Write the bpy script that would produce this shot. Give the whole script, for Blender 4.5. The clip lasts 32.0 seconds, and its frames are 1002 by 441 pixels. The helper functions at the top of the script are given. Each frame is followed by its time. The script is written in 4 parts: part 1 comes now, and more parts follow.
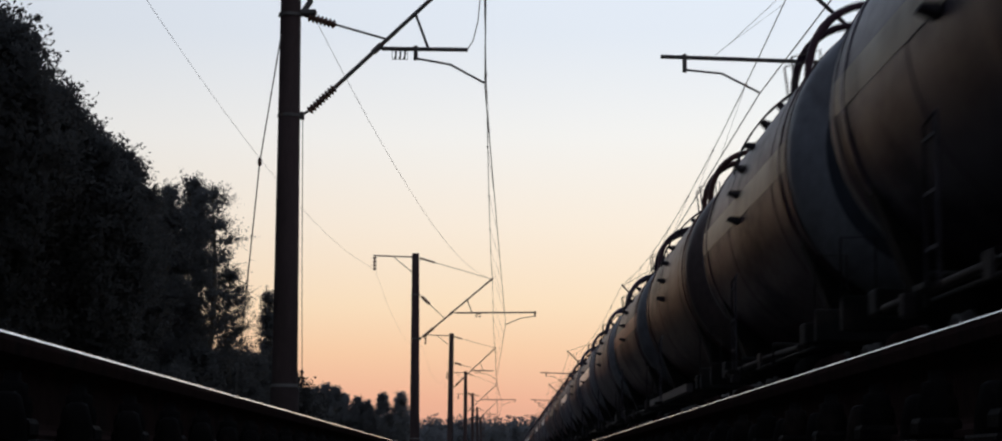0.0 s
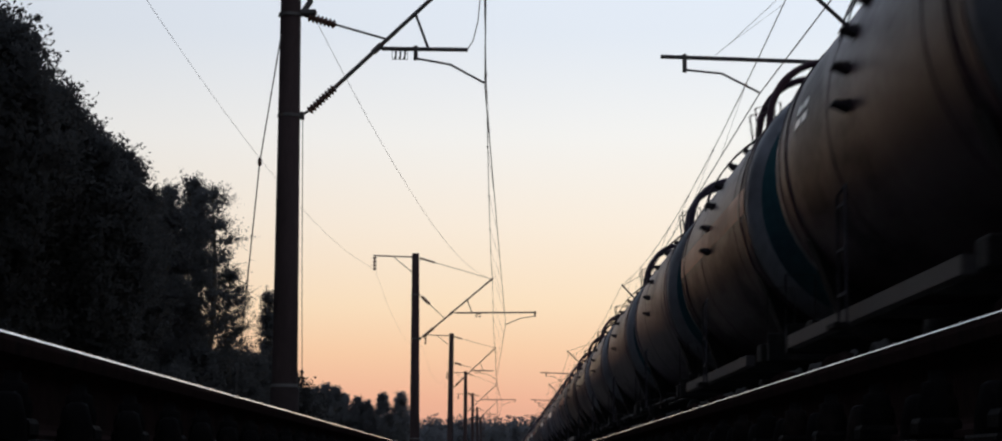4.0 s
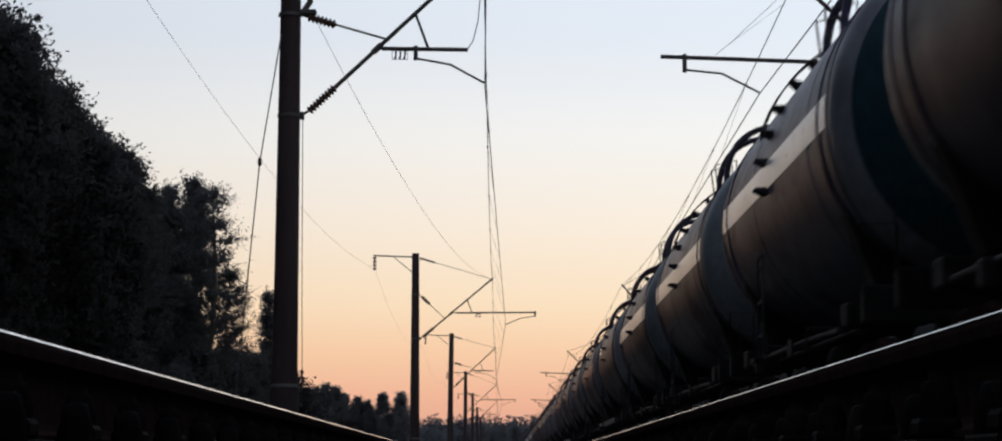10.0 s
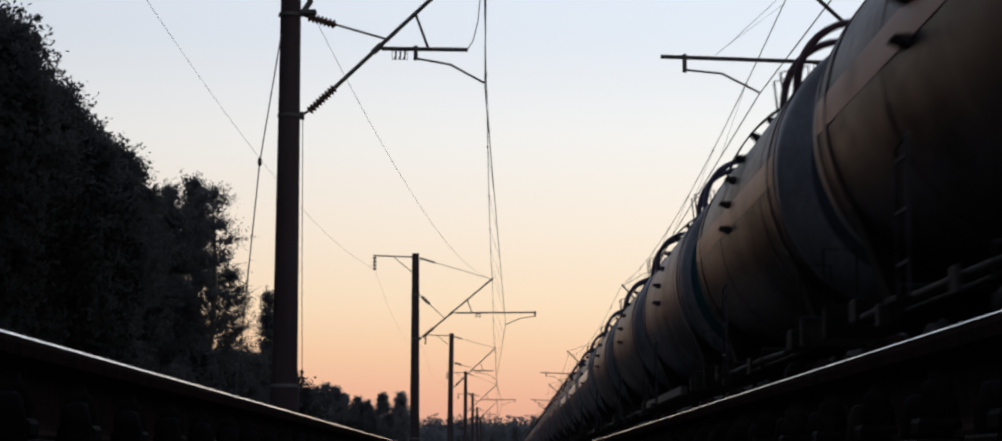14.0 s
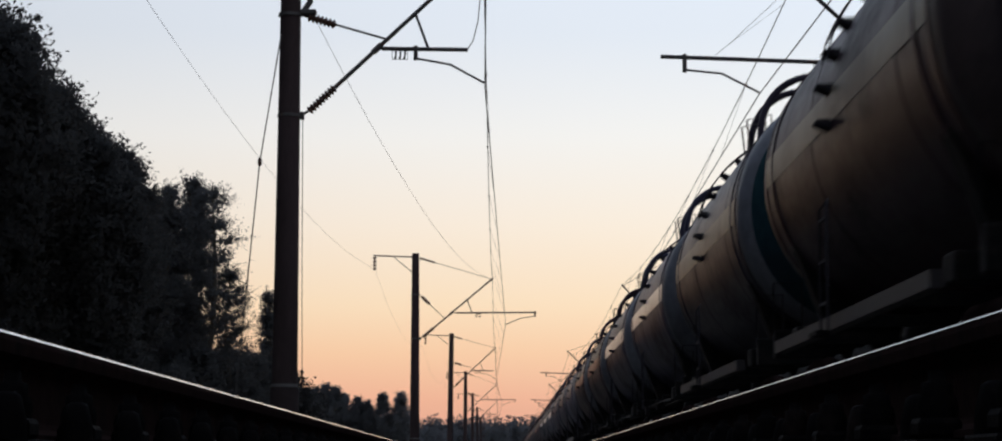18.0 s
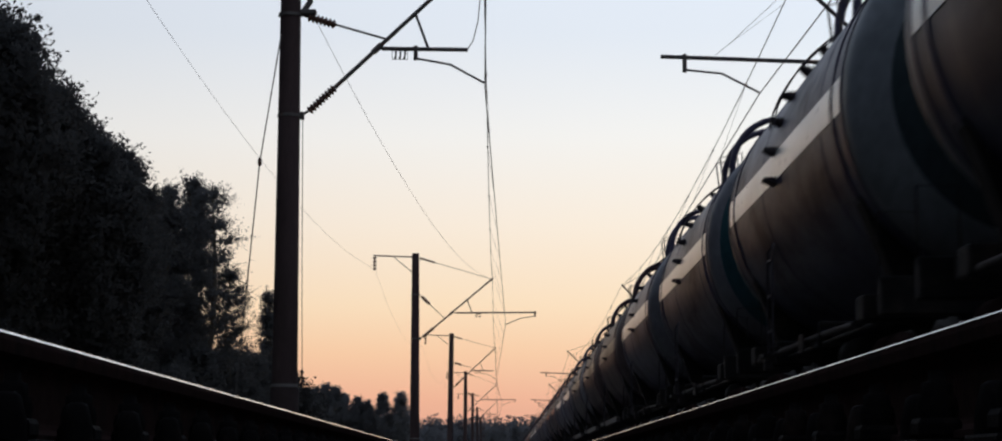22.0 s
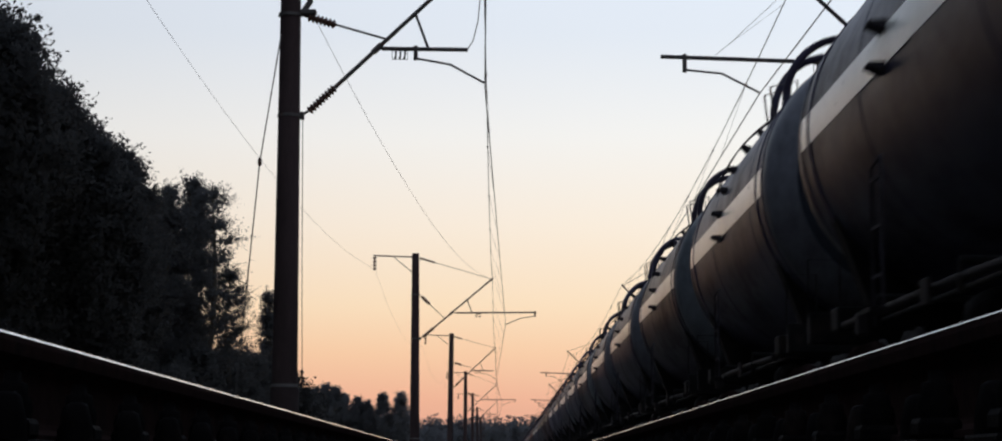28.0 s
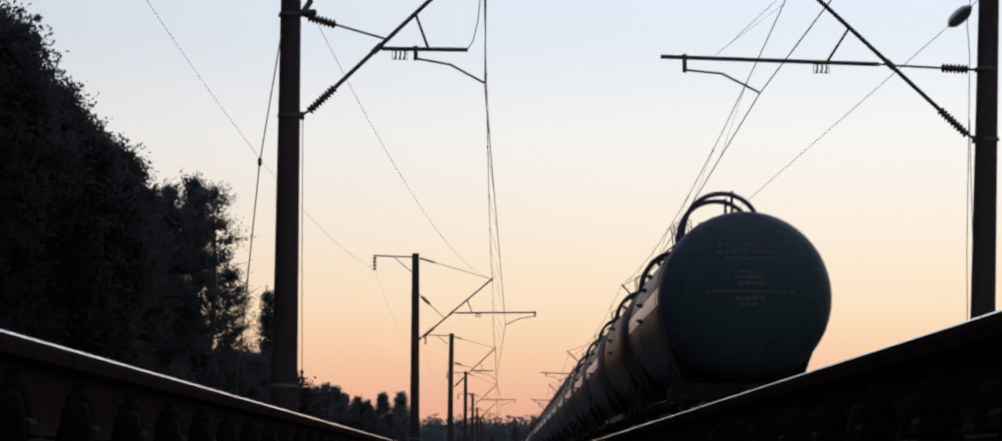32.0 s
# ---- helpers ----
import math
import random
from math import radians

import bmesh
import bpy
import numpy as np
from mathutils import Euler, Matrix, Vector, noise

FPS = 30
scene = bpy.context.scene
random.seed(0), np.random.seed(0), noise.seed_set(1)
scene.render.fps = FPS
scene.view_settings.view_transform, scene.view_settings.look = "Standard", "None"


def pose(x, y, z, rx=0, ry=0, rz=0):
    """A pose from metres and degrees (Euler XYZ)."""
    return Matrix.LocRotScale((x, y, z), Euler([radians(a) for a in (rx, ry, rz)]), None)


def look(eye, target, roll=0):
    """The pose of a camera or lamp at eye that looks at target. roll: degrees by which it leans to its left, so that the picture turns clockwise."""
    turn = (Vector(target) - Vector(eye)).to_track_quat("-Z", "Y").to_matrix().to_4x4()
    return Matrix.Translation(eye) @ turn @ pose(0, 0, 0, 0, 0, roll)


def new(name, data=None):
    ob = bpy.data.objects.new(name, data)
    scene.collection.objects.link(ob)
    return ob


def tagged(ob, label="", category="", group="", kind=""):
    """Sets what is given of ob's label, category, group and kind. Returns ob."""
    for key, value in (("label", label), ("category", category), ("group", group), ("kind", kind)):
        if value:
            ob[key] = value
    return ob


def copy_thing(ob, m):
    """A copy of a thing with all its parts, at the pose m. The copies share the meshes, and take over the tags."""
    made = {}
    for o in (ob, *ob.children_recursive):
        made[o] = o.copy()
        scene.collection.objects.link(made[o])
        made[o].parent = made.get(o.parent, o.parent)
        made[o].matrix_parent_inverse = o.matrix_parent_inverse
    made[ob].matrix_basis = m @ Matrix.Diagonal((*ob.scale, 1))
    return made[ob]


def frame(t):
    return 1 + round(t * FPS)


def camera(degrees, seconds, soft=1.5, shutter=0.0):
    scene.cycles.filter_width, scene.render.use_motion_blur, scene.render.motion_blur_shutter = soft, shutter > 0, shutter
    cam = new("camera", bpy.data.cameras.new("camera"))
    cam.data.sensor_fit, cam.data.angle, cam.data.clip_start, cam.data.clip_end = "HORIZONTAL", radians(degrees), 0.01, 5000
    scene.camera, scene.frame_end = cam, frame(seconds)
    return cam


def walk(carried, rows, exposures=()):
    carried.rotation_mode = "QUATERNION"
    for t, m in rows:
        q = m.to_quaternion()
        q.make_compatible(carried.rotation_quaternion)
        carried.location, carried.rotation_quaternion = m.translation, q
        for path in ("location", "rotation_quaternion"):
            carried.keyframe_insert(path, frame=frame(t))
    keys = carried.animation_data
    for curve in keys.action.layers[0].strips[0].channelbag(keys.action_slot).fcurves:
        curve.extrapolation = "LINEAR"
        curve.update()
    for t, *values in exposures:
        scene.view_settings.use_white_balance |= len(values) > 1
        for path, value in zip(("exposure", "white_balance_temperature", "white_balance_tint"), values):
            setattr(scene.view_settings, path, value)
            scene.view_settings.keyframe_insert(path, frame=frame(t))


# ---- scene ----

# World: +Y runs along the tracks, z = 0 is the top of the rails.
EYE_Z = -0.228
TRACK_A = -0.04          # centre of the near track
TRACK_B = 4.25           # centre of the track with the train
PITCH = 12.02            # one tank wagon over its couplers
WAGONS = 60

# ---- camera ----
cam = camera(24.92, 32.0, soft=2.0, shutter=0.5)
CAMERA_POSE = pose(0, 0, EYE_Z, 90 + 6.30, 0, -0.024)
walk(cam, [(0.0, CAMERA_POSE), (32.0, CAMERA_POSE)])

# ---- light: after sunset, the glow ahead along the line ----
scene.view_settings.exposure = 0.0
world = bpy.data.worlds.new("dusk_sky")
scene.world = world
world.use_nodes = True
wn, wl = world.node_tree.nodes, world.node_tree.links
wn.clear()
w_out = wn.new("ShaderNodeOutputWorld")
w_bg = wn.new("ShaderNodeBackground")
w_geo = wn.new("ShaderNodeTexCoord")
w_sep = wn.new("ShaderNodeSeparateXYZ")
wl.new(w_geo.outputs["Generated"], w_sep.inputs[0])
w_ramp = wn.new("ShaderNodeValToRGB")
wl.new(w_sep.outputs["Z"], w_ramp.inputs[0])
SKY = [(0.0, (0.62, 0.32, 0.265)), (0.031, (0.83, 0.465, 0.335)), (0.052, (0.92, 0.625, 0.42)), (0.072, (0.955, 0.765, 0.55)), (0.107, (0.957, 0.865, 0.745)),
       (0.146, (0.925, 0.93, 0.915)), (0.19, (0.80, 0.87, 0.96)), (0.30, (0.80, 0.92, 1.12)), (0.50, (0.84, 1.0, 1.28)), (1.0, (0.84, 1.04, 1.38))]
els = w_ramp.color_ramp.elements
while len(els) < len(SKY):
    els.new(0.5)
for e, (p, c) in zip(els, SKY):
    e.position, e.color = p, (*c, 1)
# the sky grows dimmer away from the sunset, which lies ahead and a little to the right
w_dot = wn.new("ShaderNodeVectorMath")
w_dot.operation = "DOT_PRODUCT"
w_dot.inputs[1].default_value = (math.sin(radians(14)), math.cos(radians(14)), 0)
wl.new(w_geo.outputs["Generated"], w_dot.inputs[0])
w_half = wn.new("ShaderNodeMath")
w_half.operation = "MULTIPLY_ADD"
w_half.inputs[1].default_value = w_half.inputs[2].default_value = 0.5
wl.new(w_dot.outputs["Value"], w_half.inputs[0])
w_side = wn.new("ShaderNodeValToRGB")
wl.new(w_half.outputs[0], w_side.inputs[0])
DIM = [(0.0, 0.35), (0.5, 0.35), (0.75, 0.42), (0.93, 0.77), (1.0, 1.0)]
sides = w_side.color_ramp.elements
while len(sides) < len(DIM):
    sides.new(0.5)
for e, (p, c) in zip(sides, DIM):
    e.position, e.color = p, (c, c, c, 1)
w_mul = wn.new("ShaderNodeVectorMath")
w_mul.operation = "SCALE"
wl.new(w_ramp.outputs["Color"], w_mul.inputs[0])
wl.new(w_side.outputs["Color"], w_mul.inputs["Scale"])
w_sky = wn.new("ShaderNodeTexSky")
w_sky.sky_type, w_sky.sun_disc = "NISHITA", False
w_sky.sun_elevation, w_sky.sun_rotation = radians(1.0), radians(-6)
w_air = wn.new("ShaderNodeVectorMath")
w_air.operation = "SCALE"
w_air.inputs["Scale"].default_value = 0.004
wl.new(w_sky.outputs["Color"], w_air.inputs[0])
w_add = wn.new("ShaderNodeVectorMath")
w_add.operation = "ADD"
wl.new(w_mul.outputs[0], w_add.inputs[0])
wl.new(w_air.outputs[0], w_add.inputs[1])
wl.new(w_add.outputs[0], w_bg.inputs["Color"])
wl.new(w_bg.outputs[0], w_out.inputs["Surface"])

sun = new("sun", bpy.data.lights.new("sun", "SUN"))
sun.data.energy, sun.data.angle, sun.data.color = 0.025, radians(14), (1.0, 0.58, 0.32)
sun.matrix_world = look((0, 0, 0), (math.sin(radians(6)), -math.cos(radians(6)), -math.sin(radians(4))))


# ---- materials ----
def material(name, base, rough=0.6, metal=0.0, vary=0.25, scale=3.0, fine=40.0, bump=0.15, second=None, mask=(0.5, 0.65), coat=0.0, per_object=0.0, stretch=(1, 1, 1), spec=0.5, matt=1.0):
    """A surface with broad stains, fine grain, relief and an optional second colour in patches."""
    m = bpy.data.materials.new(name)
    m.use_nodes = True
    n, l = m.node_tree.nodes, m.node_tree.links
    b = n["Principled BSDF"]
    co = n.new("ShaderNodeTexCoord")
    mp = n.new("ShaderNodeMapping")
    mp.inputs["Scale"].default_value = stretch
    info = n.new("ShaderNodeObjectInfo")
    sh = n.new("ShaderNodeVectorMath")
    sh.operation = "SCALE"
    sh.inputs[0].default_value = (37.0, 91.0, 53.0)
    l.new(info.outputs["Random"], sh.inputs["Scale"])
    ad = n.new("ShaderNodeVectorMath")
    l.new(co.outputs["Object"], ad.inputs[0])
    l.new(sh.outputs[0], ad.inputs[1])
    l.new(ad.outputs[0], mp.inputs[0])
    big, small = n.new("ShaderNodeTexNoise"), n.new("ShaderNodeTexNoise")
    big.inputs["Scale"].default_value, big.inputs["Detail"].default_value, big.inputs["Roughness"].default_value = scale, 6, 0.62
    small.inputs["Scale"].default_value, small.inputs["Detail"].default_value = fine, 4
    l.new(mp.outputs[0], big.inputs["Vector"])
    l.new(mp.outputs[0], small.inputs["Vector"])
    mix = n.new("ShaderNodeMath")
    mix.operation = "MULTIPLY_ADD"
    mix.inputs[1].default_value = 0.4
    l.new(small.outputs["Fac"], mix.inputs[0])
    l.new(big.outputs["Fac"], mix.inputs[2])
    rng = n.new("ShaderNodeMapRange")
    rng.inputs["From Min"].default_value, rng.inputs["From Max"].default_value = 0.42, 0.98
    rng.inputs["To Min"].default_value, rng.inputs["To Max"].default_value = 1 - vary, 1 + vary
    l.new(mix.outputs[0], rng.inputs["Value"])
    bright = rng.outputs["Result"]
    if per_object:
        po = n.new("ShaderNodeMapRange")
        po.inputs["To Min"].default_value, po.inputs["To Max"].default_value = 1 - per_object, 1 + per_object
        l.new(info.outputs["Random"], po.inputs["Value"])
        mu = n.new("ShaderNodeMath")
        mu.operation = "MULTIPLY"
        l.new(bright, mu.inputs[0])
        l.new(po.outputs["Result"], mu.inputs[1])
        bright = mu.outputs[0]
    colour = n.new("ShaderNodeRGB")
    colour.outputs[0].default_value = (*base, 1)
    src = colour.outputs[0]
    if second:
        mk = n.new("ShaderNodeMapRange")
        mk.inputs["From Min"].default_value, mk.inputs["From Max"].default_value = mask
        l.new(big.outputs["Fac"], mk.inputs["Value"])
        mc = n.new("ShaderNodeMix")
        mc.data_type = "RGBA"
        l.new(mk.outputs["Result"], mc.inputs["Factor"])
        l.new(src, mc.inputs["A"])
        mc.inputs["B"].default_value = (*second, 1)
        src = mc.outputs["Result"]
    sc = n.new("ShaderNodeVectorMath")
    sc.operation = "SCALE"
    l.new(src, sc.inputs[0])
    l.new(bright, sc.inputs["Scale"])
    l.new(sc.outputs[0], b.inputs["Base Color"])
    rr = n.new("ShaderNodeMapRange")
    rr.inputs["To Min"].default_value, rr.inputs["To Max"].default_value = max(0.05, rough - 0.12), min(1, rough + 0.12)
    l.new(small.outputs["Fac"], rr.inputs["Value"])
    l.new(rr.outputs["Result"], b.inputs["Roughness"])
    b.inputs["Metallic"].default_value = metal
    b.inputs["Specular IOR Level"].default_value = spec
    if second and matt < 1:
        # the dirt of the second colour takes the gloss away
        gl = n.new("ShaderNodeMapRange")
        gl.inputs["To Min"].default_value, gl.inputs["To Max"].default_value = spec, spec * matt
        l.new(mk.outputs["Result"], gl.inputs["Value"])
        l.new(gl.outputs["Result"], b.inputs["Specular IOR Level"])
    b.inputs["Coat Weight"].default_value = coat
    b.inputs["Coat Roughness"].default_value = 0.25
    if bump:
        bp = n.new("ShaderNodeBump")
        bp.inputs["Strength"].default_value, bp.inputs["Distance"].default_value = bump, 0.01
        l.new(mix.outputs[0], bp.inputs["Height"])
        l.new(bp.outputs[0], b.inputs["Normal"])
    return m


def foliage(name, base, vary=0.3):
    """Thin leaves: half of the light is sent back, half shines through."""
    m = material(name, base, 0.85, vary=vary, scale=0.5, fine=3, bump=0, per_object=0.2, spec=0.0)
    n, l = m.node_tree.nodes, m.node_tree.links
    b = n["Principled BSDF"]
    thin = n.new("ShaderNodeBsdfTranslucent")
    l.new(b.inputs["Base Color"].links[0].from_socket, thin.inputs["Color"])
    mix = n.new("ShaderNodeMixShader")
    mix.inputs[0].default_value = 0.5
    l.new(b.outputs[0], mix.inputs[1])
    l.new(thin.outputs[0], mix.inputs[2])
    l.new(mix.outputs[0], n["Material Output"].inputs["Surface"])
    return m


CONCRETE = material("weathered_concrete", (0.080, 0.055, 0.055), 0.9, vary=0.35, scale=1.2, fine=25, bump=0.5, second=(0.045, 0.031, 0.03), mask=(0.42, 0.6), stretch=(1, 1, 0.25), spec=0.1)
DARKCONC = material("dark_base_concrete", (0.05, 0.036, 0.035), 0.9, vary=0.35, scale=1.2, fine=25, bump=0.5, second=(0.028, 0.02, 0.02), spec=0.05)
SLEEPER = material("dark_grey_concrete", (0.12, 0.105, 0.095), 0.9, vary=0.3, scale=4, fine=60, bump=0.4, second=(0.06, 0.05, 0.045), per_object=0.15)
STEEL = material("galvanised_steel", (0.10, 0.09, 0.085), 0.6, 0.3, vary=0.3, scale=6, second=(0.16, 0.08, 0.05), mask=(0.55, 0.7))
RUSTY = material("rusted_steel", (0.036, 0.022, 0.020), 0.95, 0.0, vary=0.4, scale=5, fine=70, bump=0.4, second=(0.02, 0.015, 0.014), spec=0.0)
FASTENER = material("near_black_steel", (0.007, 0.006, 0.006), 0.8, vary=0.3, scale=8, fine=60, bump=0.3, second=(0.02, 0.014, 0.012), mask=(0.55, 0.7), spec=0.02)
RAILHEAD = material("polished_rail_steel", (0.72, 0.70, 0.68), 0.17, 1.0, vary=0.08, scale=2, fine=30, bump=0.02, stretch=(8, 0.3, 8))
WIRE = material("dull_copper_wire", (0.07, 0.062, 0.058), 0.65, 0.0, vary=0.2)
INSULATOR = material("brown_glazed_insulator", (0.10, 0.05, 0.035), 0.25, vary=0.15)
GLAZE = material("grey_glazed_porcelain", (0.26, 0.25, 0.24), 0.3, vary=0.2)
BALLAST = material("crushed_stone_ballast", (0.13, 0.115, 0.105), 0.95, vary=0.6, scale=9, fine=55, bump=1.0, second=(0.065, 0.055, 0.05))
EARTH = material("dark_grassy_earth", (0.055, 0.06, 0.03), 0.95, vary=0.5, scale=0.4, fine=9, bump=1.0, second=(0.07, 0.055, 0.035))
LEAF = foliage("green_foliage", (0.078, 0.077, 0.077))
BIRCH = foliage("birch_foliage", (0.135, 0.135, 0.14))
BARK = material("dark_bark", (0.09, 0.075, 0.06), 0.95, vary=0.5, scale=3, bump=0.8, stretch=(1, 1, 0.2))
# the haze of distance is put into this pale, bluish leaf colour
FARWOOD = foliage("haze_tinted_foliage", (0.19, 0.193, 0.205), 0.15)
RING = material("worn_pale_ring_paint", (0.17, 0.155, 0.15), 0.9, vary=0.3, spec=0.1)
INK = material("black_marking_paint", (0.03, 0.03, 0.035), 0.5, vary=0.1)
UNDER = material("black_chassis_paint", (0.014, 0.013, 0.013), 0.85, vary=0.4, scale=3, second=(0.024, 0.019, 0.017), spec=0.1)
LADDER = material("grimy_ladder_steel", (0.055, 0.048, 0.056), 0.85, vary=0.4, scale=3, second=(0.024, 0.019, 0.02), spec=0.1)
WHEEL = material("worn_wheel_steel", (0.045, 0.036, 0.032), 0.75, 0.2, vary=0.3)
DUSTY = material("dusty_dark_frame_paint", (0.030, 0.025, 0.026), 0.8, vary=0.4, scale=3, second=(0.016, 0.014, 0.015), spec=0.1)
SILL_PALE = material("pale_sill_paint", (0.046, 0.037, 0.038), 0.7, vary=0.3, scale=2, second=(0.027, 0.021, 0.022), mask=(0.52, 0.68))
MARK = material("faded_white_lettering", (0.105, 0.12, 0.125), 0.7, vary=0.5, scale=8, second=(0.055, 0.074, 0.076), mask=(0.45, 0.65))


# ---- mesh helpers ----
class Mesh:
    """Collects vertices and faces of one part."""
    def __init__(self):
        self.v, self.f, self.smooth, self.outward = [], [], [], []

    def add(self, verts, faces, smooth=False):
        o = len(self.v)
        self.v += [tuple(p) for p in verts]
        self.f += [tuple(i + o for i in q) for q in faces]
        self.smooth += [smooth] * len(faces)
        return self

    def leaf(self, p, a, b, s, narrow, out):
        """One leaf at p along a, its blade turned and shaded towards the crown's outside."""
        if a.cross(b).dot(out) < 0:
            b = -b
        self.outward += [tuple(out)] * 4
        return self.add([p - a * s, p - b * s * narrow, p + a * s, p + b * s * narrow], [(0, 1, 2, 3)], True)

    def box(self, x0, y0, z0, x1, y1, z1, bevel=0.0):
        if bevel:
            b = bevel
            ring = lambda z, i: [(x0 + i, y0 + b, z), (x0 + b, y0 + i, z), (x1 - b, y0 + i, z), (x1 - i, y0 + b, z), (x1 - i, y1 - b, z), (x1 - b, y1 - i, z), (x0 + b, y1 - i, z), (x0 + i, y1 - b, z)]
            i = b * 0.6
            rows = [ring(z0, i), ring(z0 + b, 0), ring(z1 - b, 0), ring(z1, i)]
            fs = [tuple(range(7, -1, -1)), tuple(range(24, 32))]
            for r in range(3):
                fs += [(r * 8 + k, r * 8 + (k + 1) % 8, r * 8 + 8 + (k + 1) % 8, r * 8 + 8 + k) for k in range(8)]
            return self.add(sum(rows, []), fs)
        vs = [(x, y, z) for z in (z0, z1) for x, y in ((x0, y0), (x1, y0), (x1, y1), (x0, y1))]
        return self.add(vs, [(3, 2, 1, 0), (4, 5, 6, 7), (0, 1, 5, 4), (1, 2, 6, 5), (2, 3, 7, 6), (3, 0, 4, 7)])

    def sweep(self, pts, radius, n=6, closed=False, caps=True):
        """A round bar along points; radius: one number or one for each point."""
        pts = [Vector(p) for p in pts]
        radii = radius if isinstance(radius, (list, tuple)) else [radius] * len(pts)
        o, vs, fs, side = len(pts), [], [], None
        for i, p in enumerate(pts):
            a = pts[i - 1] if i or closed else pts[0]
            c = pts[(i + 1) % o] if i < o - 1 or closed else pts[-1]
            d = (c - a).normalized()
            if side is None:
                side = d.orthogonal().normalized()
            side = (side - d * side.dot(d)).normalized()
            up = d.cross(side)
            for k in range(n):
                w = 2 * math.pi * k / n
                vs.append(p + (side * math.cos(w) + up * math.sin(w)) * radii[i])
        for i in range(o if closed else o - 1):
            j = (i + 1) % o
            fs += [(i * n + k, i * n + (k + 1) % n, j * n + (k + 1) % n, j * n + k) for k in range(n)]
        self.add(vs, fs, n > 5)
        if caps and not closed:
            self.add(vs[:n], [tuple(range(n - 1, -1, -1))])
            self.add(vs[-n:], [tuple(range(n))])
        return self

    def lathe(self, profile, centre, axis="y", n=24, ends=True):
        """A turned body: profile of (distance along the axis, radius)."""
        vs, fs = [], []
        cx, cy, cz = centre
        for d, r in profile:
            for k in range(n):
                w = 2 * math.pi * k / n
                a, b = r * math.cos(w), r * math.sin(w)
                vs.append({"y": (cx + a, cy + d, cz + b), "x": (cx + d, cy + b, cz + a), "z": (cx + b, cy + a, cz + d)}[axis])
        for i in range(len(profile) - 1):
            fs += [(i * n + (k + 1) % n, i * n + k, i * n + n + k, i * n + n + (k + 1) % n) for k in range(n)]
        self.add(vs, fs, True)
        if ends:
            self.add(vs[:n], [tuple(range(n))])
            self.add(vs[-n:], [tuple(range(n - 1, -1, -1))])
        return self

    def extrude(self, outline, y0, y1, smooth=False):
        """A profile of (x, z), counter-clockwise, drawn along y."""
        n = len(outline)
        vs = [(x, y0, z) for x, z in outline] + [(x, y1, z) for x, z in outline]
        self.add(vs, [(k, (k + 1) % n, n + (k + 1) % n, n + k) for k in range(n)], smooth)
        return self.add(vs, [tuple(range(n - 1, -1, -1)), tuple(range(n, 2 * n))])

    def shell(self, cz, radius, thick, y0, y1, a0, a1, n=10):
        """A curved strip on a lying cylinder, between two angles (degrees, 0 = +x, 90 = up)."""
        vs, fs = [], []
        for i in range(n + 1):
            w = radians(a0 + (a1 - a0) * i / n)
            for r in (radius, radius + thick):
                for y in (y0, y1):
                    vs.append((r * math.cos(w), y, cz + r * math.sin(w)))
        for i in range(n):
            o = i * 4
            fs += [(o + 2, o + 3, o + 7, o + 6), (o + 1, o, o + 4, o + 5), (o, o + 2, o + 6, o + 4), (o + 3, o + 1, o + 5, o + 7)]
        return self.add(vs, fs, False).add(vs[:4], [(0, 1, 3, 2)]).add(vs[-4:], [(0, 2, 3, 1)])

    def data(self, name, mat):
        me = bpy.data.meshes.new(name)
        me.from_pydata(self.v, [], self.f)
        me.materials.append(mat)
        me.polygons.foreach_set("use_smooth", self.smooth)
        me.update()
        if self.outward:
            me.normals_split_custom_set_from_vertices(self.outward)
        return me


def part(name, mesh, mat, parent=None, label=""):
    """One mesh object, under a thing or under a part."""
    ob = new(name, mesh if isinstance(mesh, bpy.types.Mesh) else mesh.data(name, mat))
    if parent:
        ob.parent = parent
    return tagged(ob, label)


def thing(name, label, category, group="", kind="", at=(0, 0, 0)):
    ob = new(name)
    ob.empty_display_size = 0.2
    ob.location = at
    return tagged(ob, label, category, group, kind)


# ---- ground, ballast and tracks ----
def build_ground():
    ground = Mesh()
    rnd = random.Random(5)
    xs = [-2500, -900, -300, -120, -60, -34, -22, -14, -9, -6.5, -3.6, 7.9, 10.6, 14, 20, 30, 50, 110, 300, 900, 2500]
    ys = [-2500, -900, -420, -200, -100, -50, -20, 0, 20, 40, 60, 90, 130, 180, 240, 320, 450, 700, 1100, 2500]
    hs = {-6.5: -1.35, -3.6: -0.95, 7.9: -0.95, 10.6: -1.35}
    vs = [(x, y, hs.get(x, -1.5) + (rnd.uniform(-0.12, 0.12) if 8 < abs(x) < 200 else 0)) for y in ys for x in xs]
    w = len(xs)
    fs = [(j * w + i, j * w + i + 1, j * w + w + i + 1, j * w + w + i) for j in range(len(ys) - 1) for i in range(w - 1)]
    ground.add(vs, fs, True)
    tagged(part("ground", ground, EARTH), "dark grassy earth beside the railway embankment", "ground", kind="structure")


def build_ballast(name, centre, label):
    bed = Mesh()
    bed.extrude([(centre - 2.05, -0.9), (centre - 2.05 + 0.0, -0.95), (centre + 2.05, -0.95), (centre + 2.05, -0.9), (centre + 1.55, -0.34), (centre + 0.5, -0.315), (centre - 0.5, -0.315), (centre - 1.55, -0.34)][::1], -450, 1400)
    tagged(part(name, bed, BALLAST), label, "ballast", kind="structure")


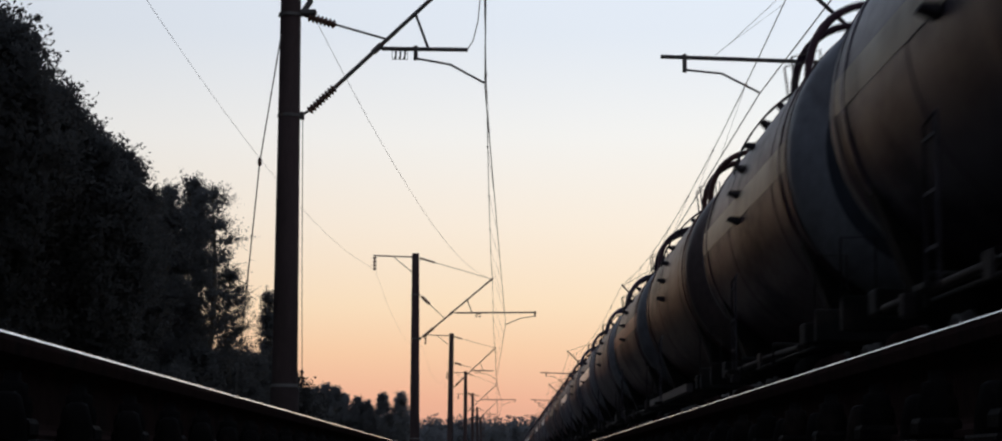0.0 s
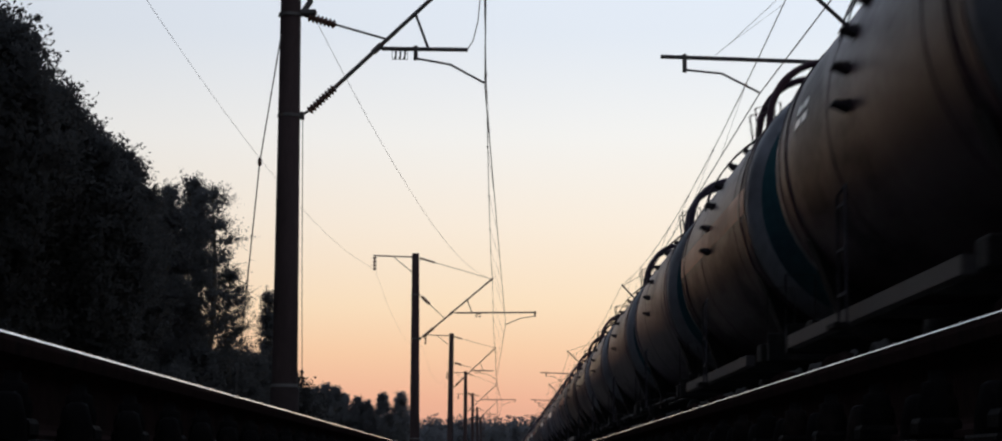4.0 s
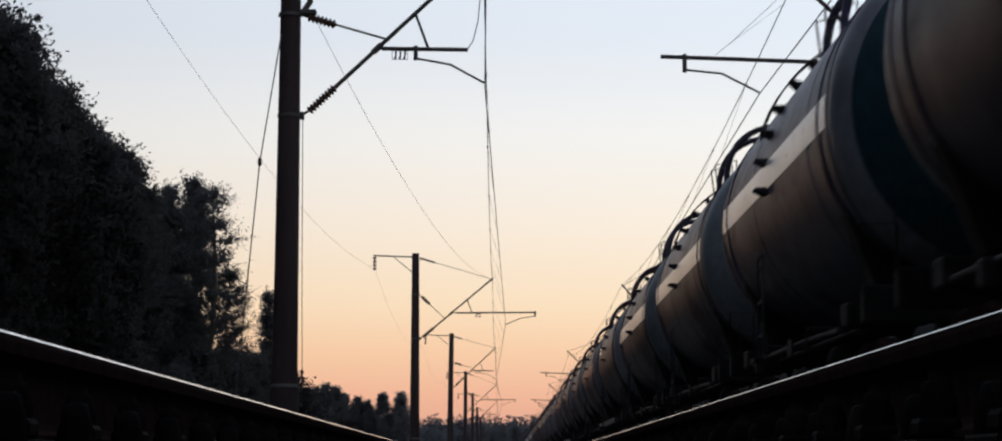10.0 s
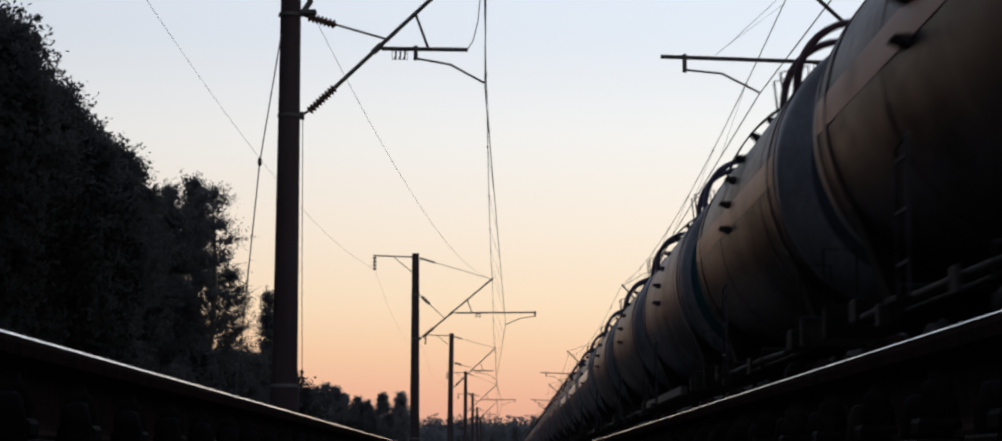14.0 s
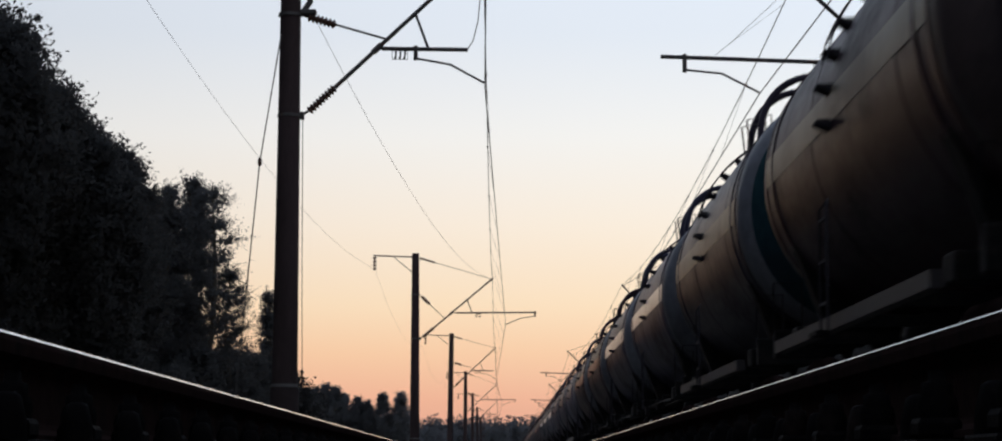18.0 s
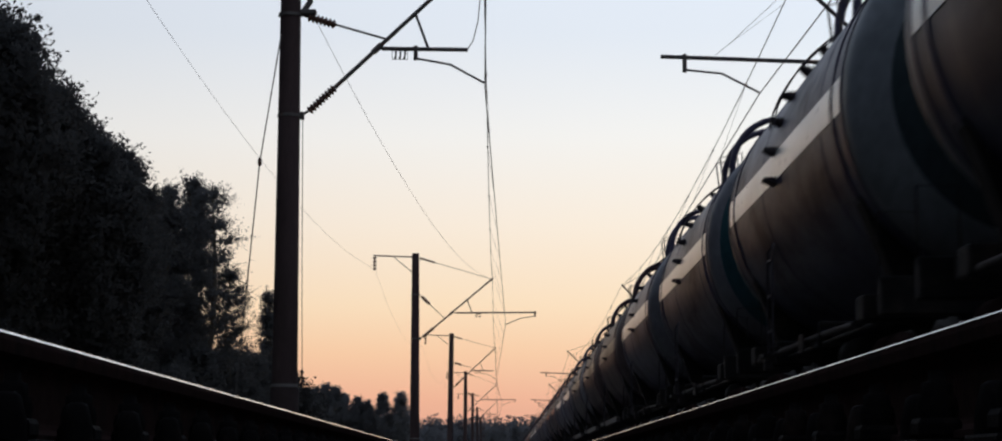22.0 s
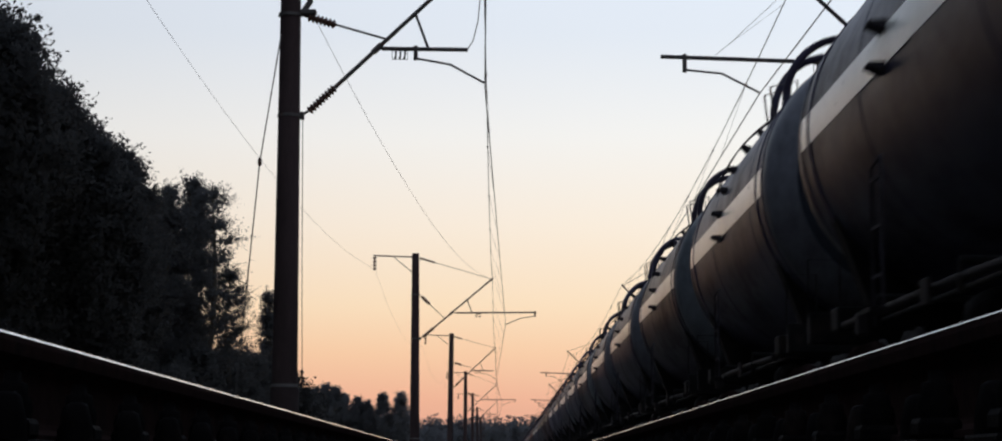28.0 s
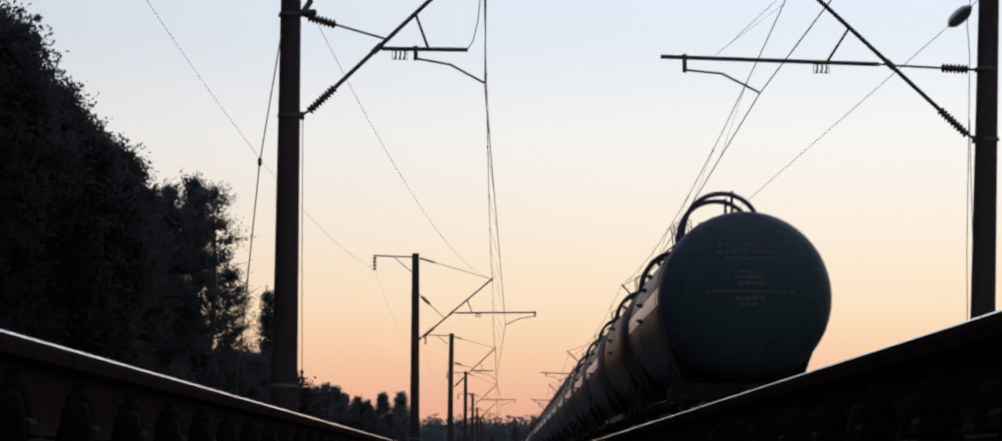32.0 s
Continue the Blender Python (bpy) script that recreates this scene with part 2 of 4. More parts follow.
def build_stones():
    """Loose stones lying on the ballast near the camera."""
    rnd = random.Random(8)
    st = Mesh()
    for i in range(17000):
        y = rnd.uniform(-8, 46) if i % 3 else rnd.uniform(-4, 12)
        off = rnd.uniform(-1.98, 1.98)
        x = (TRACK_B if i % 5 == 0 else TRACK_A) + off
        if abs(x) < 0.12 and abs(y) < 0.5:
            continue
        z = -0.325 if abs(off) < 1.5 else -0.34 - (abs(off) - 1.5) * 1.1
        r = rnd.uniform(0.014, 0.036)
        pts = [Vector((rnd.gauss(0, 1), rnd.gauss(0, 1), rnd.gauss(0, 1))).normalized() * r * rnd.uniform(0.7, 1.1) for _ in range(6)]
        a, b, c, d, e, f = [Vector((s[0] * r, s[1] * r, s[2] * r * 0.7)) + q * 0.35 + Vector((x, y, z)) for s, q in zip(((1, 0, 0), (0, 1, 0), (-1, 0, 0), (0, -1, 0), (0, 0, 1), (0, 0, -1)), pts)]
        st.add([a, b, c, d, e, f], [(0, 1, 4), (1, 2, 4), (2, 3, 4), (3, 0, 4), (1, 0, 5), (2, 1, 5), (3, 2, 5), (0, 3, 5)])
    tagged(part("ballast_stones", st, BALLAST), "loose grey crushed stones on the track bed", "ballast", kind="stuff")


def rail_profile(x, side):
    """Flat-bottom rail, 180 mm high, head 75 mm, foot 150 mm; x: the inner face of the head."""
    c = x + side * 0.0375
    half = [(0.0, 0.0), (0.022, 0.0), (0.0335, -0.005), (0.0375, -0.016), (0.036, -0.036), (0.012, -0.047), (0.009, -0.06), (0.009, -0.145), (0.013, -0.155), (0.075, -0.169), (0.075, -0.18), (0.0, -0.18)]
    return [(c - a, b) for a, b in half] + [(c + a, b) for a, b in half[-2:0:-1]]


def sleeper_mesh():
    """A concrete sleeper, 2.7 m, with a lower waist between the rails."""
    m = Mesh()
    sec = [(-1.35, -0.205), (-1.1, -0.195), (-0.5, -0.2), (-0.3, -0.262), (0.3, -0.262), (0.5, -0.2), (1.1, -0.195), (1.35, -0.205)]
    vs, fs = [], []
    for x, top in sec:
        vs += [(x, -0.145, -0.42), (x, -0.105, top), (x, 0.105, top), (x, 0.145, -0.42)]
    for i in range(len(sec) - 1):
        o = i * 4
        fs += [(o, o + 4, o + 5, o + 1), (o + 1, o + 5, o + 6, o + 2), (o + 2, o + 6, o + 7, o + 3)]
    fs += [(0, 1, 2, 3), (28, 31, 30, 29)]
    return m.add(vs, fs)


def clip_mesh():
    """A rail fastening: foot plate, clamp and bolt with its nut."""
    m = Mesh()
    m.box(-0.05, -0.10, -0.2, 0.06, 0.10, -0.182, 0.004)
    m.box(-0.035, -0.05, -0.182, 0.03, 0.035, -0.150, 0.008)
    m.lathe([(-0.15, 0.030), (-0.135, 0.032), (-0.118, 0.028)], (0.0, -0.01, 0), "z", 8)
    m.lathe([(-0.118, 0.024), (-0.098, 0.024), (-0.095, 0.014), (-0.078, 0.013)], (0.0, -0.01, 0), "z", 8)
    m.lathe([(-0.182, 0.030), (-0.150, 0.028), (-0.118, 0.020), (-0.112, 0.010)], (-0.012, 0.075, 0), "z", 8)
    return m


def build_track(name, centre, label, near):
    track = thing(name, label, "railway track", kind="structure")
    for side in (-1, 1):
        x = centre + side * (0.745 if side > 0 else 0.76)
        rail = part("rail", Mesh().extrude(rail_profile(x, side), -450, 1400), RUSTY, track, "rust-brown rail with a polished running surface")
        c = x + side * 0.0375
        lip = 0.0040 if side > 0 else 0.0052          # the right-hand rail is worn less at its corner
        head = Mesh().extrude([(c + 0.0352, -lip), (c + 0.0335, -0.0024), (c + 0.022, 0.0025), (c - 0.022, 0.0025), (c - 0.0335, -0.0024), (c - 0.0352, -lip)][::-1], -450, 1400)
        part("running_surface", head, RAILHEAD, rail, "bright polished steel strip")
    base = sleeper_mesh()
    data = base.data("sleeper", SLEEPER)
    step = 0.543
    count = 200 if near else 60
    start = -8.0 if near else 5.0
    for i in range(count):
        s = part("sleeper", data, None, track)
        s.location = (centre, start + step * i, 0)
    rest = Mesh()
    y = start + step * count
    while y < 420:
        rest.add([(vx + centre, vy + y, vz) for vx, vy, vz in base.v], base.f)
        y += step
    tagged(part("far_sleepers", rest, SLEEPER, track), kind="stuff")
    cm = clip_mesh()
    cdata = cm.data("fastening", FASTENER)
    far_clips = Mesh()
    for i in range(150 if near else 0):
        y = start + step * i
        for side in (-1, 1):
            for inner in (-1, 1):
                rx = centre + side * (0.76 + 0.0375) + inner * 0.105
                turn = 0 if inner < 0 else 180
                if side * inner < 0 and 8 <= i < 80:
                    f = part("fastening", cdata, None, track)
                    f.matrix_basis = pose(rx, y, 0, 0, 0, turn)
                else:
                    k = 1 if inner < 0 else -1
                    far_clips.add([(vx * k + rx, vy * k + y, vz) for vx, vy, vz in cm.v], cm.f)
    if near:
        tagged(part("far_fastenings", far_clips, FASTENER, track), kind="stuff")


build_ground()
build_ballast("ballast_bed_near", TRACK_A, "grey crushed stone ballast under the empty track")
build_ballast("ballast_bed_far", TRACK_B, "grey crushed stone ballast under the train")
build_track("railway_track_near", TRACK_A, "empty broad-gauge track on concrete sleepers", True)
build_track("railway_track_far", TRACK_B, "broad-gauge track carrying the tank train", False)
build_stones()


# ---- overhead line: masts, brackets and wires ----
SPANS = [35.5, 94.0, 152.0, 210.0, 269.0, 328.0, 388.0]


def ribbed(m, a, b, core=0.04, disc=0.07, count=7):
    """An insulator of several sheds between two points."""
    a, b = Vector(a), Vector(b)
    pts, radii = [], []
    for i in range(count):
        for k, r in ((0.05, core), (0.3, disc), (0.55, disc * 0.95), (0.8, core)):
            pts.append(a.lerp(b, (i + k) / count))
            radii.append(r)
    return m.sweep([a, *pts, b], [core * 0.8, *radii, core * 0.8], 10)


def number_plate(parent, x, y, z):
    frame_bars = Mesh()
    for x0, z0, x1, z1 in ((-0.125, -0.075, 0.125, -0.066), (-0.125, 0.064, 0.125, 0.075), (-0.125, -0.066, -0.116, 0.064), (0.116, -0.066, 0.125, 0.064)):
        frame_bars.box(x + x0, y - 0.006, z + z0, x + x1, y + 0.006, z + z1)
    plate = part("plate", frame_bars, INK, parent, "small open plate with dark unreadable marks")
    for dx in (-0.072, 0.0, 0.072):
        part("marking", Mesh().box(x + dx - 0.02, y - 0.004, z - 0.068, x + dx + 0.016, y + 0.004, z - 0.03).box(x + dx - 0.004, y - 0.0045, z - 0.028, x + dx + 0.024, y + 0.0045, z + 0.067), INK, plate)


def build_mast(side, index, y, x, track, lean, reach, feeder, tall=8.88):
    """A tapered concrete mast with its hinged bracket. side: which way the track lies (+1: to the right)."""
    s, pull = side, reach < 0
    where = "beside the empty track" if s > 0 else "beyond the train"
    mast = thing("catenary_mast", "brown concrete catenary mast with steel bracket " + where, "catenary mast", "masts along the railway", at=(x, y, 0))
    dx = track - x                                   # from the mast to the track's centre
    for name, rings, mat, label in (
            ("shaft", [(-1.6, 0.215), (0.0, 0.208), (1.1, 0.202), (tall, 0.15), (tall + 0.05, 0.135)], CONCRETE, ""),
            ("foundation", [(-1.5, 0.24), (1.02, 0.225), (1.06, 0.21)], DARKCONC, "thicker dark concrete base"),
            ("painted_ring", [(1.07, 0.209), (1.12, 0.208)], RING, "faded pale painted ring")):
        o = part(name, Mesh().lathe(rings, (0, 0, 0), "z", 20), mat, mast, label)
        o.matrix_basis = pose(-math.tan(radians(lean)) * 5.5, 0, 0, 0, lean, 0)
    inner = s * 0.18
    if s < 0 and pull:
        foot_z, tip_z, tie_z, tie_at, bz, bend, wire_z = 5.0, 7.42, 6.1, 0.43, 6.14, 0.0, 5.71
    elif s < 0:
        foot_z, tip_z, tie_z, tie_at, bz, bend, wire_z = 5.0, 7.72, 6.1, 0.43, 6.18, 0.13, 5.71
    elif pull:
        foot_z, tip_z, tie_z, tie_at, bz, bend, wire_z = 5.38, 7.95, 6.98, 0.47, 6.44, -0.02, 5.86
    else:
        foot_z, tip_z, tie_z, tie_at, bz, bend, wire_z = 5.24, 7.70, 7.05, 0.33, 6.29, 0.02, 5.78
    tip = Vector((dx - s * (0.85 if s < 0 and pull else 0.30), 0, tip_z))
    foot = Vector((inner + s * 0.08, 0, foot_z))
    way = tip - foot
    part("strut", Mesh().sweep([foot + way * 0.17, tip + way * 0.02], 0.034, 8), STEEL, mast, "long inclined steel tube")
    part("strut_insulator", ribbed(Mesh(), foot + way * 0.02, foot + way * 0.17, 0.042, 0.076, 9), INSULATOR, mast, "ribbed brown insulator")
    part("hinge", Mesh().box(inner - 0.06, -0.05, foot_z - 0.08, inner + 0.06, 0.05, foot_z + 0.04, 0.01).sweep([(inner, 0, foot_z - 0.02), foot + way * 0.03], 0.022, 6), STEEL, mast)
    for z in (foot_z - 0.02, tie_z):
        part("clamp_band", Mesh().lathe([(z - 0.025, 0.186), (z + 0.025, 0.184)], (0, 0, 0), "z", 16), STEEL, mast)
    # tie rod from the mast to the strut
    p, q = foot + way * tie_at, Vector((inner, 0, tie_z))
    part("tie_rod", Mesh().sweep([q.lerp(p, 0.38), p + (p - q) * 0.03], 0.018, 6), STEEL, mast)
    part("tie_link", Mesh().sweep([q, q.lerp(p, 0.1)], 0.018, 6), STEEL, mast)
    part("tie_insulator", ribbed(Mesh(), q.lerp(p, 0.08), q.lerp(p, 0.40), 0.045, 0.078, 7), INSULATOR, mast, "ribbed brown insulator")
    top_a = Vector((inner, 0, tall - 0.15))
    part("top_tie", Mesh().sweep([top_a.lerp(tip, 0.2), tip], 0.012, 6), STEEL, mast)
    part("top_insulator", ribbed(Mesh(), top_a, top_a.lerp(tip, 0.22), 0.025, 0.06, 6), INSULATOR, mast)
    # registration beam and its steady arm
    k = (bz - foot.z) / way.z
    b0 = foot + way * k
    end = dx + s * reach
    part("registration_beam", Mesh().sweep([b0, b0.lerp(Vector((end, 0, bz + bend)), 0.07)], 0.016, 6).sweep([b0.lerp(Vector((end, 0, bz + bend)), 0.05), (end, 0, bz + bend)], 0.034, 8), STEEL, mast, "level steel tube")
    part("joint_clamp", Mesh().sweep([b0 - way.normalized() * 0.09, b0 + way.normalized() * 0.09], [0.05, 0.05], 8), STEEL, mast)
    drop_x = dx - s * 1.30 if pull else (end + 0.38 if s < 0 else end - 0.06)
    dz = bz + bend * (drop_x - b0.x) / (end - b0.x)
    part("hanger", Mesh().sweep([(drop_x, 0, dz + 0.05), (drop_x, 0, dz - (0.18 if s > 0 else 0.24))], 0.036, 6), STEEL, mast)
    wire_x = dx + (0.38 if pull else -0.14) if s < 0 else dx + (-0.2 if pull else 0.25)
    mid = drop_x + (wire_x - drop_x) * 0.5
    part("steady_arm", Mesh().sweep([(drop_x, 0, dz - (0.15 if s > 0 else 0.2)), (mid, 0, dz - 0.26 if s < 0 else dz - 0.25), (wire_x, 0, wire_z + 0.02)], 0.018, 6), STEEL, mast)
    part("carrier_clamp", Mesh().sweep([tip, tip - Vector((0, 0, (0.06 if pull else 0.27) if s < 0 else 0.08))], 0.02, 6), STEEL, mast)
    u = foot + way * (k + 0.22)
    part("beam_hanger", Mesh().sweep([u, (u.x + s * (0.2 if s > 0 else 0.36), 0, bz + (0.02 if s > 0 else 0.05))], 0.022, 6), STEEL, mast)
    if index < 3:
        px = b0.x + s * ((0.36 if pull else 1.1) if s > 0 else 1.1)
        number_plate(mast, px, -0.05, bz - 0.11 + bend * (px - b0.x) / (end - b0.x))
    if feeder:
        arm_z = tall - 0.1
        part("cross_arm", Mesh().sweep([(-s * 0.1, 0, arm_z), (-s * feeder, 0, arm_z + 0.06)], 0.03, 6), STEEL, mast, "steel cross arm for the feeder wire")
        part("arm_brace", Mesh().sweep([(-s * 0.16, 0, arm_z - 0.62), (-s * 0.9, 0, arm_z)], 0.018, 6), STEEL, mast)
        part("insulator_string", ribbed(Mesh(), (-s * (feeder - 0.05), 0, arm_z + 0.02), (-s * (feeder - 0.05), 0, arm_z - 0.58), 0.02, 0.09, 4), INSULATOR, mast, "hanging string of dark insulators")
    if index == 0:
        # earthing lead down the mast
        gx = s * (0.225 if s > 0 else 0.30)
        part("earthing_wire", Mesh().sweep([(gx, -0.1, 5.3), (gx + 0.01, -0.1, 3.0), (gx + 0.03, -0.1, 1.1)], 0.007, 5), WIRE, mast)
        part("wire_terminal", ribbed(Mesh(), (gx + 0.03, -0.1, 1.1), (gx + 0.03, -0.1, 1.35), 0.012, 0.028, 3), INSULATOR, mast)
    if index == 0 and s < 0:
        part("support_string", Mesh().sweep([(end + 0.86, 0, bz + 0.15), (end + 1.1, 0, bz + 0.34), tip - Vector((0, 0, 0.36))], 0.004, 5).sweep([(end + 1.1, 0, bz + 0.34), tip - Vector((0.02, 0, 0.55))], 0.003, 5), WIRE, mast)
    if index == 0 and s > 0:
        part("anchor_bracket", Mesh().box(0.15, -0.09, 6.98, 0.42, 0.09, 7.06, 0.02).sweep([(0.2, 0, 7.02), (0.32, 0, 7.2), (0.28, 0, 7.4), (0.16, 0, 7.45)], 0.05, 8), STEEL, mast)
        part("jumper_wire", Mesh().sweep([(end, 0, bz), (end + 0.08, 0, bz + 0.12), (end + 0.16, 0, bz + 0.45), (end + 0.2, 0, bz + 0.9), (dx - 0.28, 0, 7.5)], 0.009, 6), WIRE, mast)
    return mast


def hang(a, b, sag, n=14):
    a, b = Vector(a), Vector(b)
    return [a.lerp(b, i / n) - Vector((0, 0, 4 * sag * (i / n) * (1 - i / n))) for i in range(n + 1)]


def build_catenary(track, zig, label, first, contact, carrier, held, sag):
    """Contact wire, carrier wire and droppers of one track, as one hung assembly."""
    line = thing("overhead_line", label, "overhead wire", "overhead lines")
    stops = [first] + SPANS
    for i in range(len(stops) - 1):
        y0, y1 = stops[i], stops[i + 1]
        c0, c1 = track + zig[i % 2], track + zig[(i + 1) % 2]
        part("contact_wire", Mesh().sweep([(c0, y0, contact), (c1, y1, contact)], 0.010, 6), WIRE, line)
        m0, m1 = track + held[min(i, 3)], track + held[min(i + 1, 3)]
        curve = hang((m0, y0, carrier), (m1, y1, carrier), sag)
        part("carrier_wire", Mesh().sweep(curve, 0.009, 6), WIRE, line)
        for k in range(1, 8):
            u = k / 8
            yy = y0 + (y1 - y0) * u
            top = carrier - 4 * sag * u * (1 - u)
            mx = m0 + (m1 - m0) * u
            d = part("dropper", Mesh().sweep([(mx, yy, top), (c0 + (c1 - c0) * u, yy, contact)], 0.005, 4), WIRE, line)
            part("dropper_clamp", Mesh().box(mx - 0.018, yy - 0.04, top - 0.03, mx + 0.018, yy + 0.04, top + 0.02), STEEL, d)
    return line


LEFT = [(-3.34, 0.35, -0.47), (-3.52, 0.1, 1.55), (-3.3, 0.8, -0.4), (-3.2, 0.3, 1.5), (-3.25, 0.2, -0.4), (-3.3, 0.0, 1.4), (-3.3, 0.0, -0.4)]
for i, (x, lean, reach) in enumerate(LEFT):
    build_mast(1, i, SPANS[i], x, TRACK_A, lean, reach, 1.75 if i else 2.3, 8.72 if i == 1 else 8.88)
RIGHT = [(7.71, 2.4, 1.70), (7.6, 0.2, -0.9), (7.6, 0.2, 1.55), (7.55, 0.0, 1.4), (7.55, 0.0, 1.5), (7.55, 0.0, 1.4), (7.55, 0.0, 1.5)]
for i, (x, lean, reach) in enumerate(RIGHT):
    build_mast(-1, i, SPANS[i], x, TRACK_B, lean, reach, 0)
build_catenary(TRACK_A, (0.27, -0.2), "thin dark contact and carrier wires over the empty track", -22, 5.82, 7.82, (-0.22, -0.22, -0.28, -0.28), 1.15)
build_catenary(TRACK_B, (0.58, -0.14), "thin dark contact and carrier wires over the tank train", -22, 5.71, 7.45, (0.40, 0.40, 0.80, 0.32), 0.76)


def build_feeders():
    f = thing("feeder_wire", "thin grey feeder wire slung between the mast cross arms", "overhead wire")
    part("span", Mesh().sweep(hang((-6.3, -22, 8.0), (-6.16, 36, 8.0), 1.1), 0.004, 5), WIRE, f)
    part("span", Mesh().sweep(hang((-6.16, 36, 8.0), (-5.3, 93, 8.1), 0.75), 0.0042, 5), WIRE, f)
    for a, b in zip(SPANS[1:-1], SPANS[2:]):
        part("span", Mesh().sweep(hang((-5.2, a, 8.1), (-5.2, b, 8.1), 1.1), 0.0035, 5), WIRE, f)
    g = thing("guy_wire", "steel guy wire with an egg insulator beside the concrete mast", "guy wire")
    part("strand", Mesh().sweep([(-3.42, 34.9, 6.55), (-3.70, 34.6, 4.5), (-4.2, 34.2, -1.45)], 0.011, 5), WIRE, g)
    part("egg_insulator", Mesh().lathe([(-0.07, 0.012), (-0.04, 0.032), (0.04, 0.032), (0.07, 0.012)], (-3.70, 34.6, 4.5), "z", 10), INSULATOR, g)
    h = thing("cross_span_wire", "thin wire running from the mast to the carrier wire ahead", "overhead wire")
    part("strand", Mesh().sweep(hang((-2.95, 35.4, 6.93), (-0.34, 93.9, 7.70), 0.9), 0.0045, 5), WIRE, h)
    a = thing("anchor_wire", "thin anchor wire with a grey barrel insulator", "overhead wire")
    p, q = Vector((7.55, 33.6, 7.12)), Vector((4.45, 88, 5.75))
    part("strand", Mesh().sweep([p, p.lerp(q, 0.035)], 0.006, 5).sweep([p.lerp(q, 0.055), q], 0.006, 5), WIRE, a)
    part("barrel_insulator", Mesh().sweep([p.lerp(q, 0.032 + 0.003 * i) for i in range(9)], [0.03, 0.075, 0.105, 0.115, 0.115, 0.115, 0.105, 0.075, 0.03], 12), GLAZE, a, "grey barrel-shaped insulator")
    j = thing("pole_lead_wire", "thin earthing lead hanging beside the far concrete mast", "earthing wire")
    part("strand", Mesh().sweep([(7.36, 34.7, 7.3), (7.26, 34.7, 6.7), (7.29, 34.7, 6.2), (7.25, 34.7, 5.0), (7.18, 34.7, 3.2), (7.1, 34.7, -1.3)], 0.007, 5), WIRE, j)


build_feeders()


# ---- woods ----
def tree_meshes(seed, height, spread, base, clumps, leaves, leaf, droop=0.0, spire=0.0, sprig=0.0, full=0.0, grow=1.0, loose=1.0):
    """Trunk with limbs, and a crown of single leaves in clumps at the limbs' ends."""
    rnd = random.Random(seed)
    soft = lambda w: max(-1.9, min(1.9, rnd.gauss(0, 1))) * w
    trunk, crown = Mesh(), Mesh()
    sway = [Vector((rnd.uniform(-0.3, 0.3), rnd.uniform(-0.3, 0.3), height * i / 5 - 0.15)) for i in range(6)]
    sway[0].x = sway[0].y = 0
    trunk.sweep(sway, [0.02 * height * (1 - 0.9 * i / 5) for i in range(6)], 8)
    for c in range(clumps):
        u = rnd.random() ** 0.8
        z = base + (height - base) * u
        if spire:
            reach = spread * (1 - u) ** 0.8 + 0.25
        elif full:
            reach = spread * (1.0 if u < 0.75 else (1 - ((u - 0.75) / 0.25) ** 2 * full)) * (0.85 + 0.15 * math.sin(9 * u + seed))
        else:
            reach = spread * (0.30 + 0.95 * math.sin(math.pi * min(1, 0.18 + 0.80 * u)) ** 1.1) * (1 if u < 0.9 else 0.7)
        w = rnd.uniform(0, 2 * math.pi)
        r = reach * math.sqrt(rnd.uniform(0.12, 1.0)) * rnd.uniform(0.75, 1.12)
        axis = Vector((0, 0, max(0.5, z - 0.35 * r)))
        tip = Vector((r * math.cos(w), r * math.sin(w), z))
        if c % 3 == 0:
            trunk.sweep([axis, axis.lerp(tip, 0.5) + Vector((0, 0, 0.1 * r)), tip], [0.05, 0.03, 0.012], 5, caps=False)
        size = rnd.uniform(0.45, 0.95) * (0.75 if u > 0.85 else 1)
        away = Vector((math.cos(w), math.sin(w), 0)) * min(1.0, r / max(0.4, spread))
        # each limb ends in a spray of twigs with the leaves set along them
        for t in range(max(3, leaves // 14)):
            heading = (away * 0.8 + Vector((soft(0.6), soft(0.6), soft(0.45) + (0.75 if rnd.random() < sprig else 0.25)))).normalized()
            start = tip.lerp(axis, rnd.uniform(0.0, 0.25)) + Vector((soft(0.22), soft(0.22), soft(0.22))) * size
            stop = start + heading * size * rnd.uniform(0.5, 1.15) * grow
            stop.z -= droop * rnd.uniform(0, 0.5) * size
            side = heading.orthogonal().normalized()
            trunk.add([start - side * 0.006, start + side * 0.006, start + heading.cross(side) * 0.008, stop], [(0, 1, 3), (1, 2, 3), (2, 0, 3)])
            for k in range(14):
                v = rnd.random()
                p = start.lerp(stop, v) + Vector((soft(1), soft(1), soft(1))) * leaf * (1.5 - 0.9 * v) * loose
                a = (heading * 0.6 + Vector((rnd.gauss(0, 0.6), rnd.gauss(0, 0.6), rnd.gauss(0, 0.6)))).normalized()
                b = a.orthogonal().normalized()
                b = (b * math.cos(k) + a.cross(b) * math.sin(k)).normalized()
                s = leaf * rnd.uniform(0.6, 1.35)
                if k < 3:
                    p, s = tip.lerp(axis, rnd.uniform(0.15, 0.5)) + (p - tip) * 0.5, s * 2.4
                out = (Vector((p.x, p.y, 0.25 * (p.z - 0.55 * height))) + Vector((rnd.gauss(0, 0.3), rnd.gauss(0, 0.3), rnd.gauss(0, 0.3)))).normalized()
                crown.leaf(p, a, b, s, 0.45, out)
    return trunk, crown


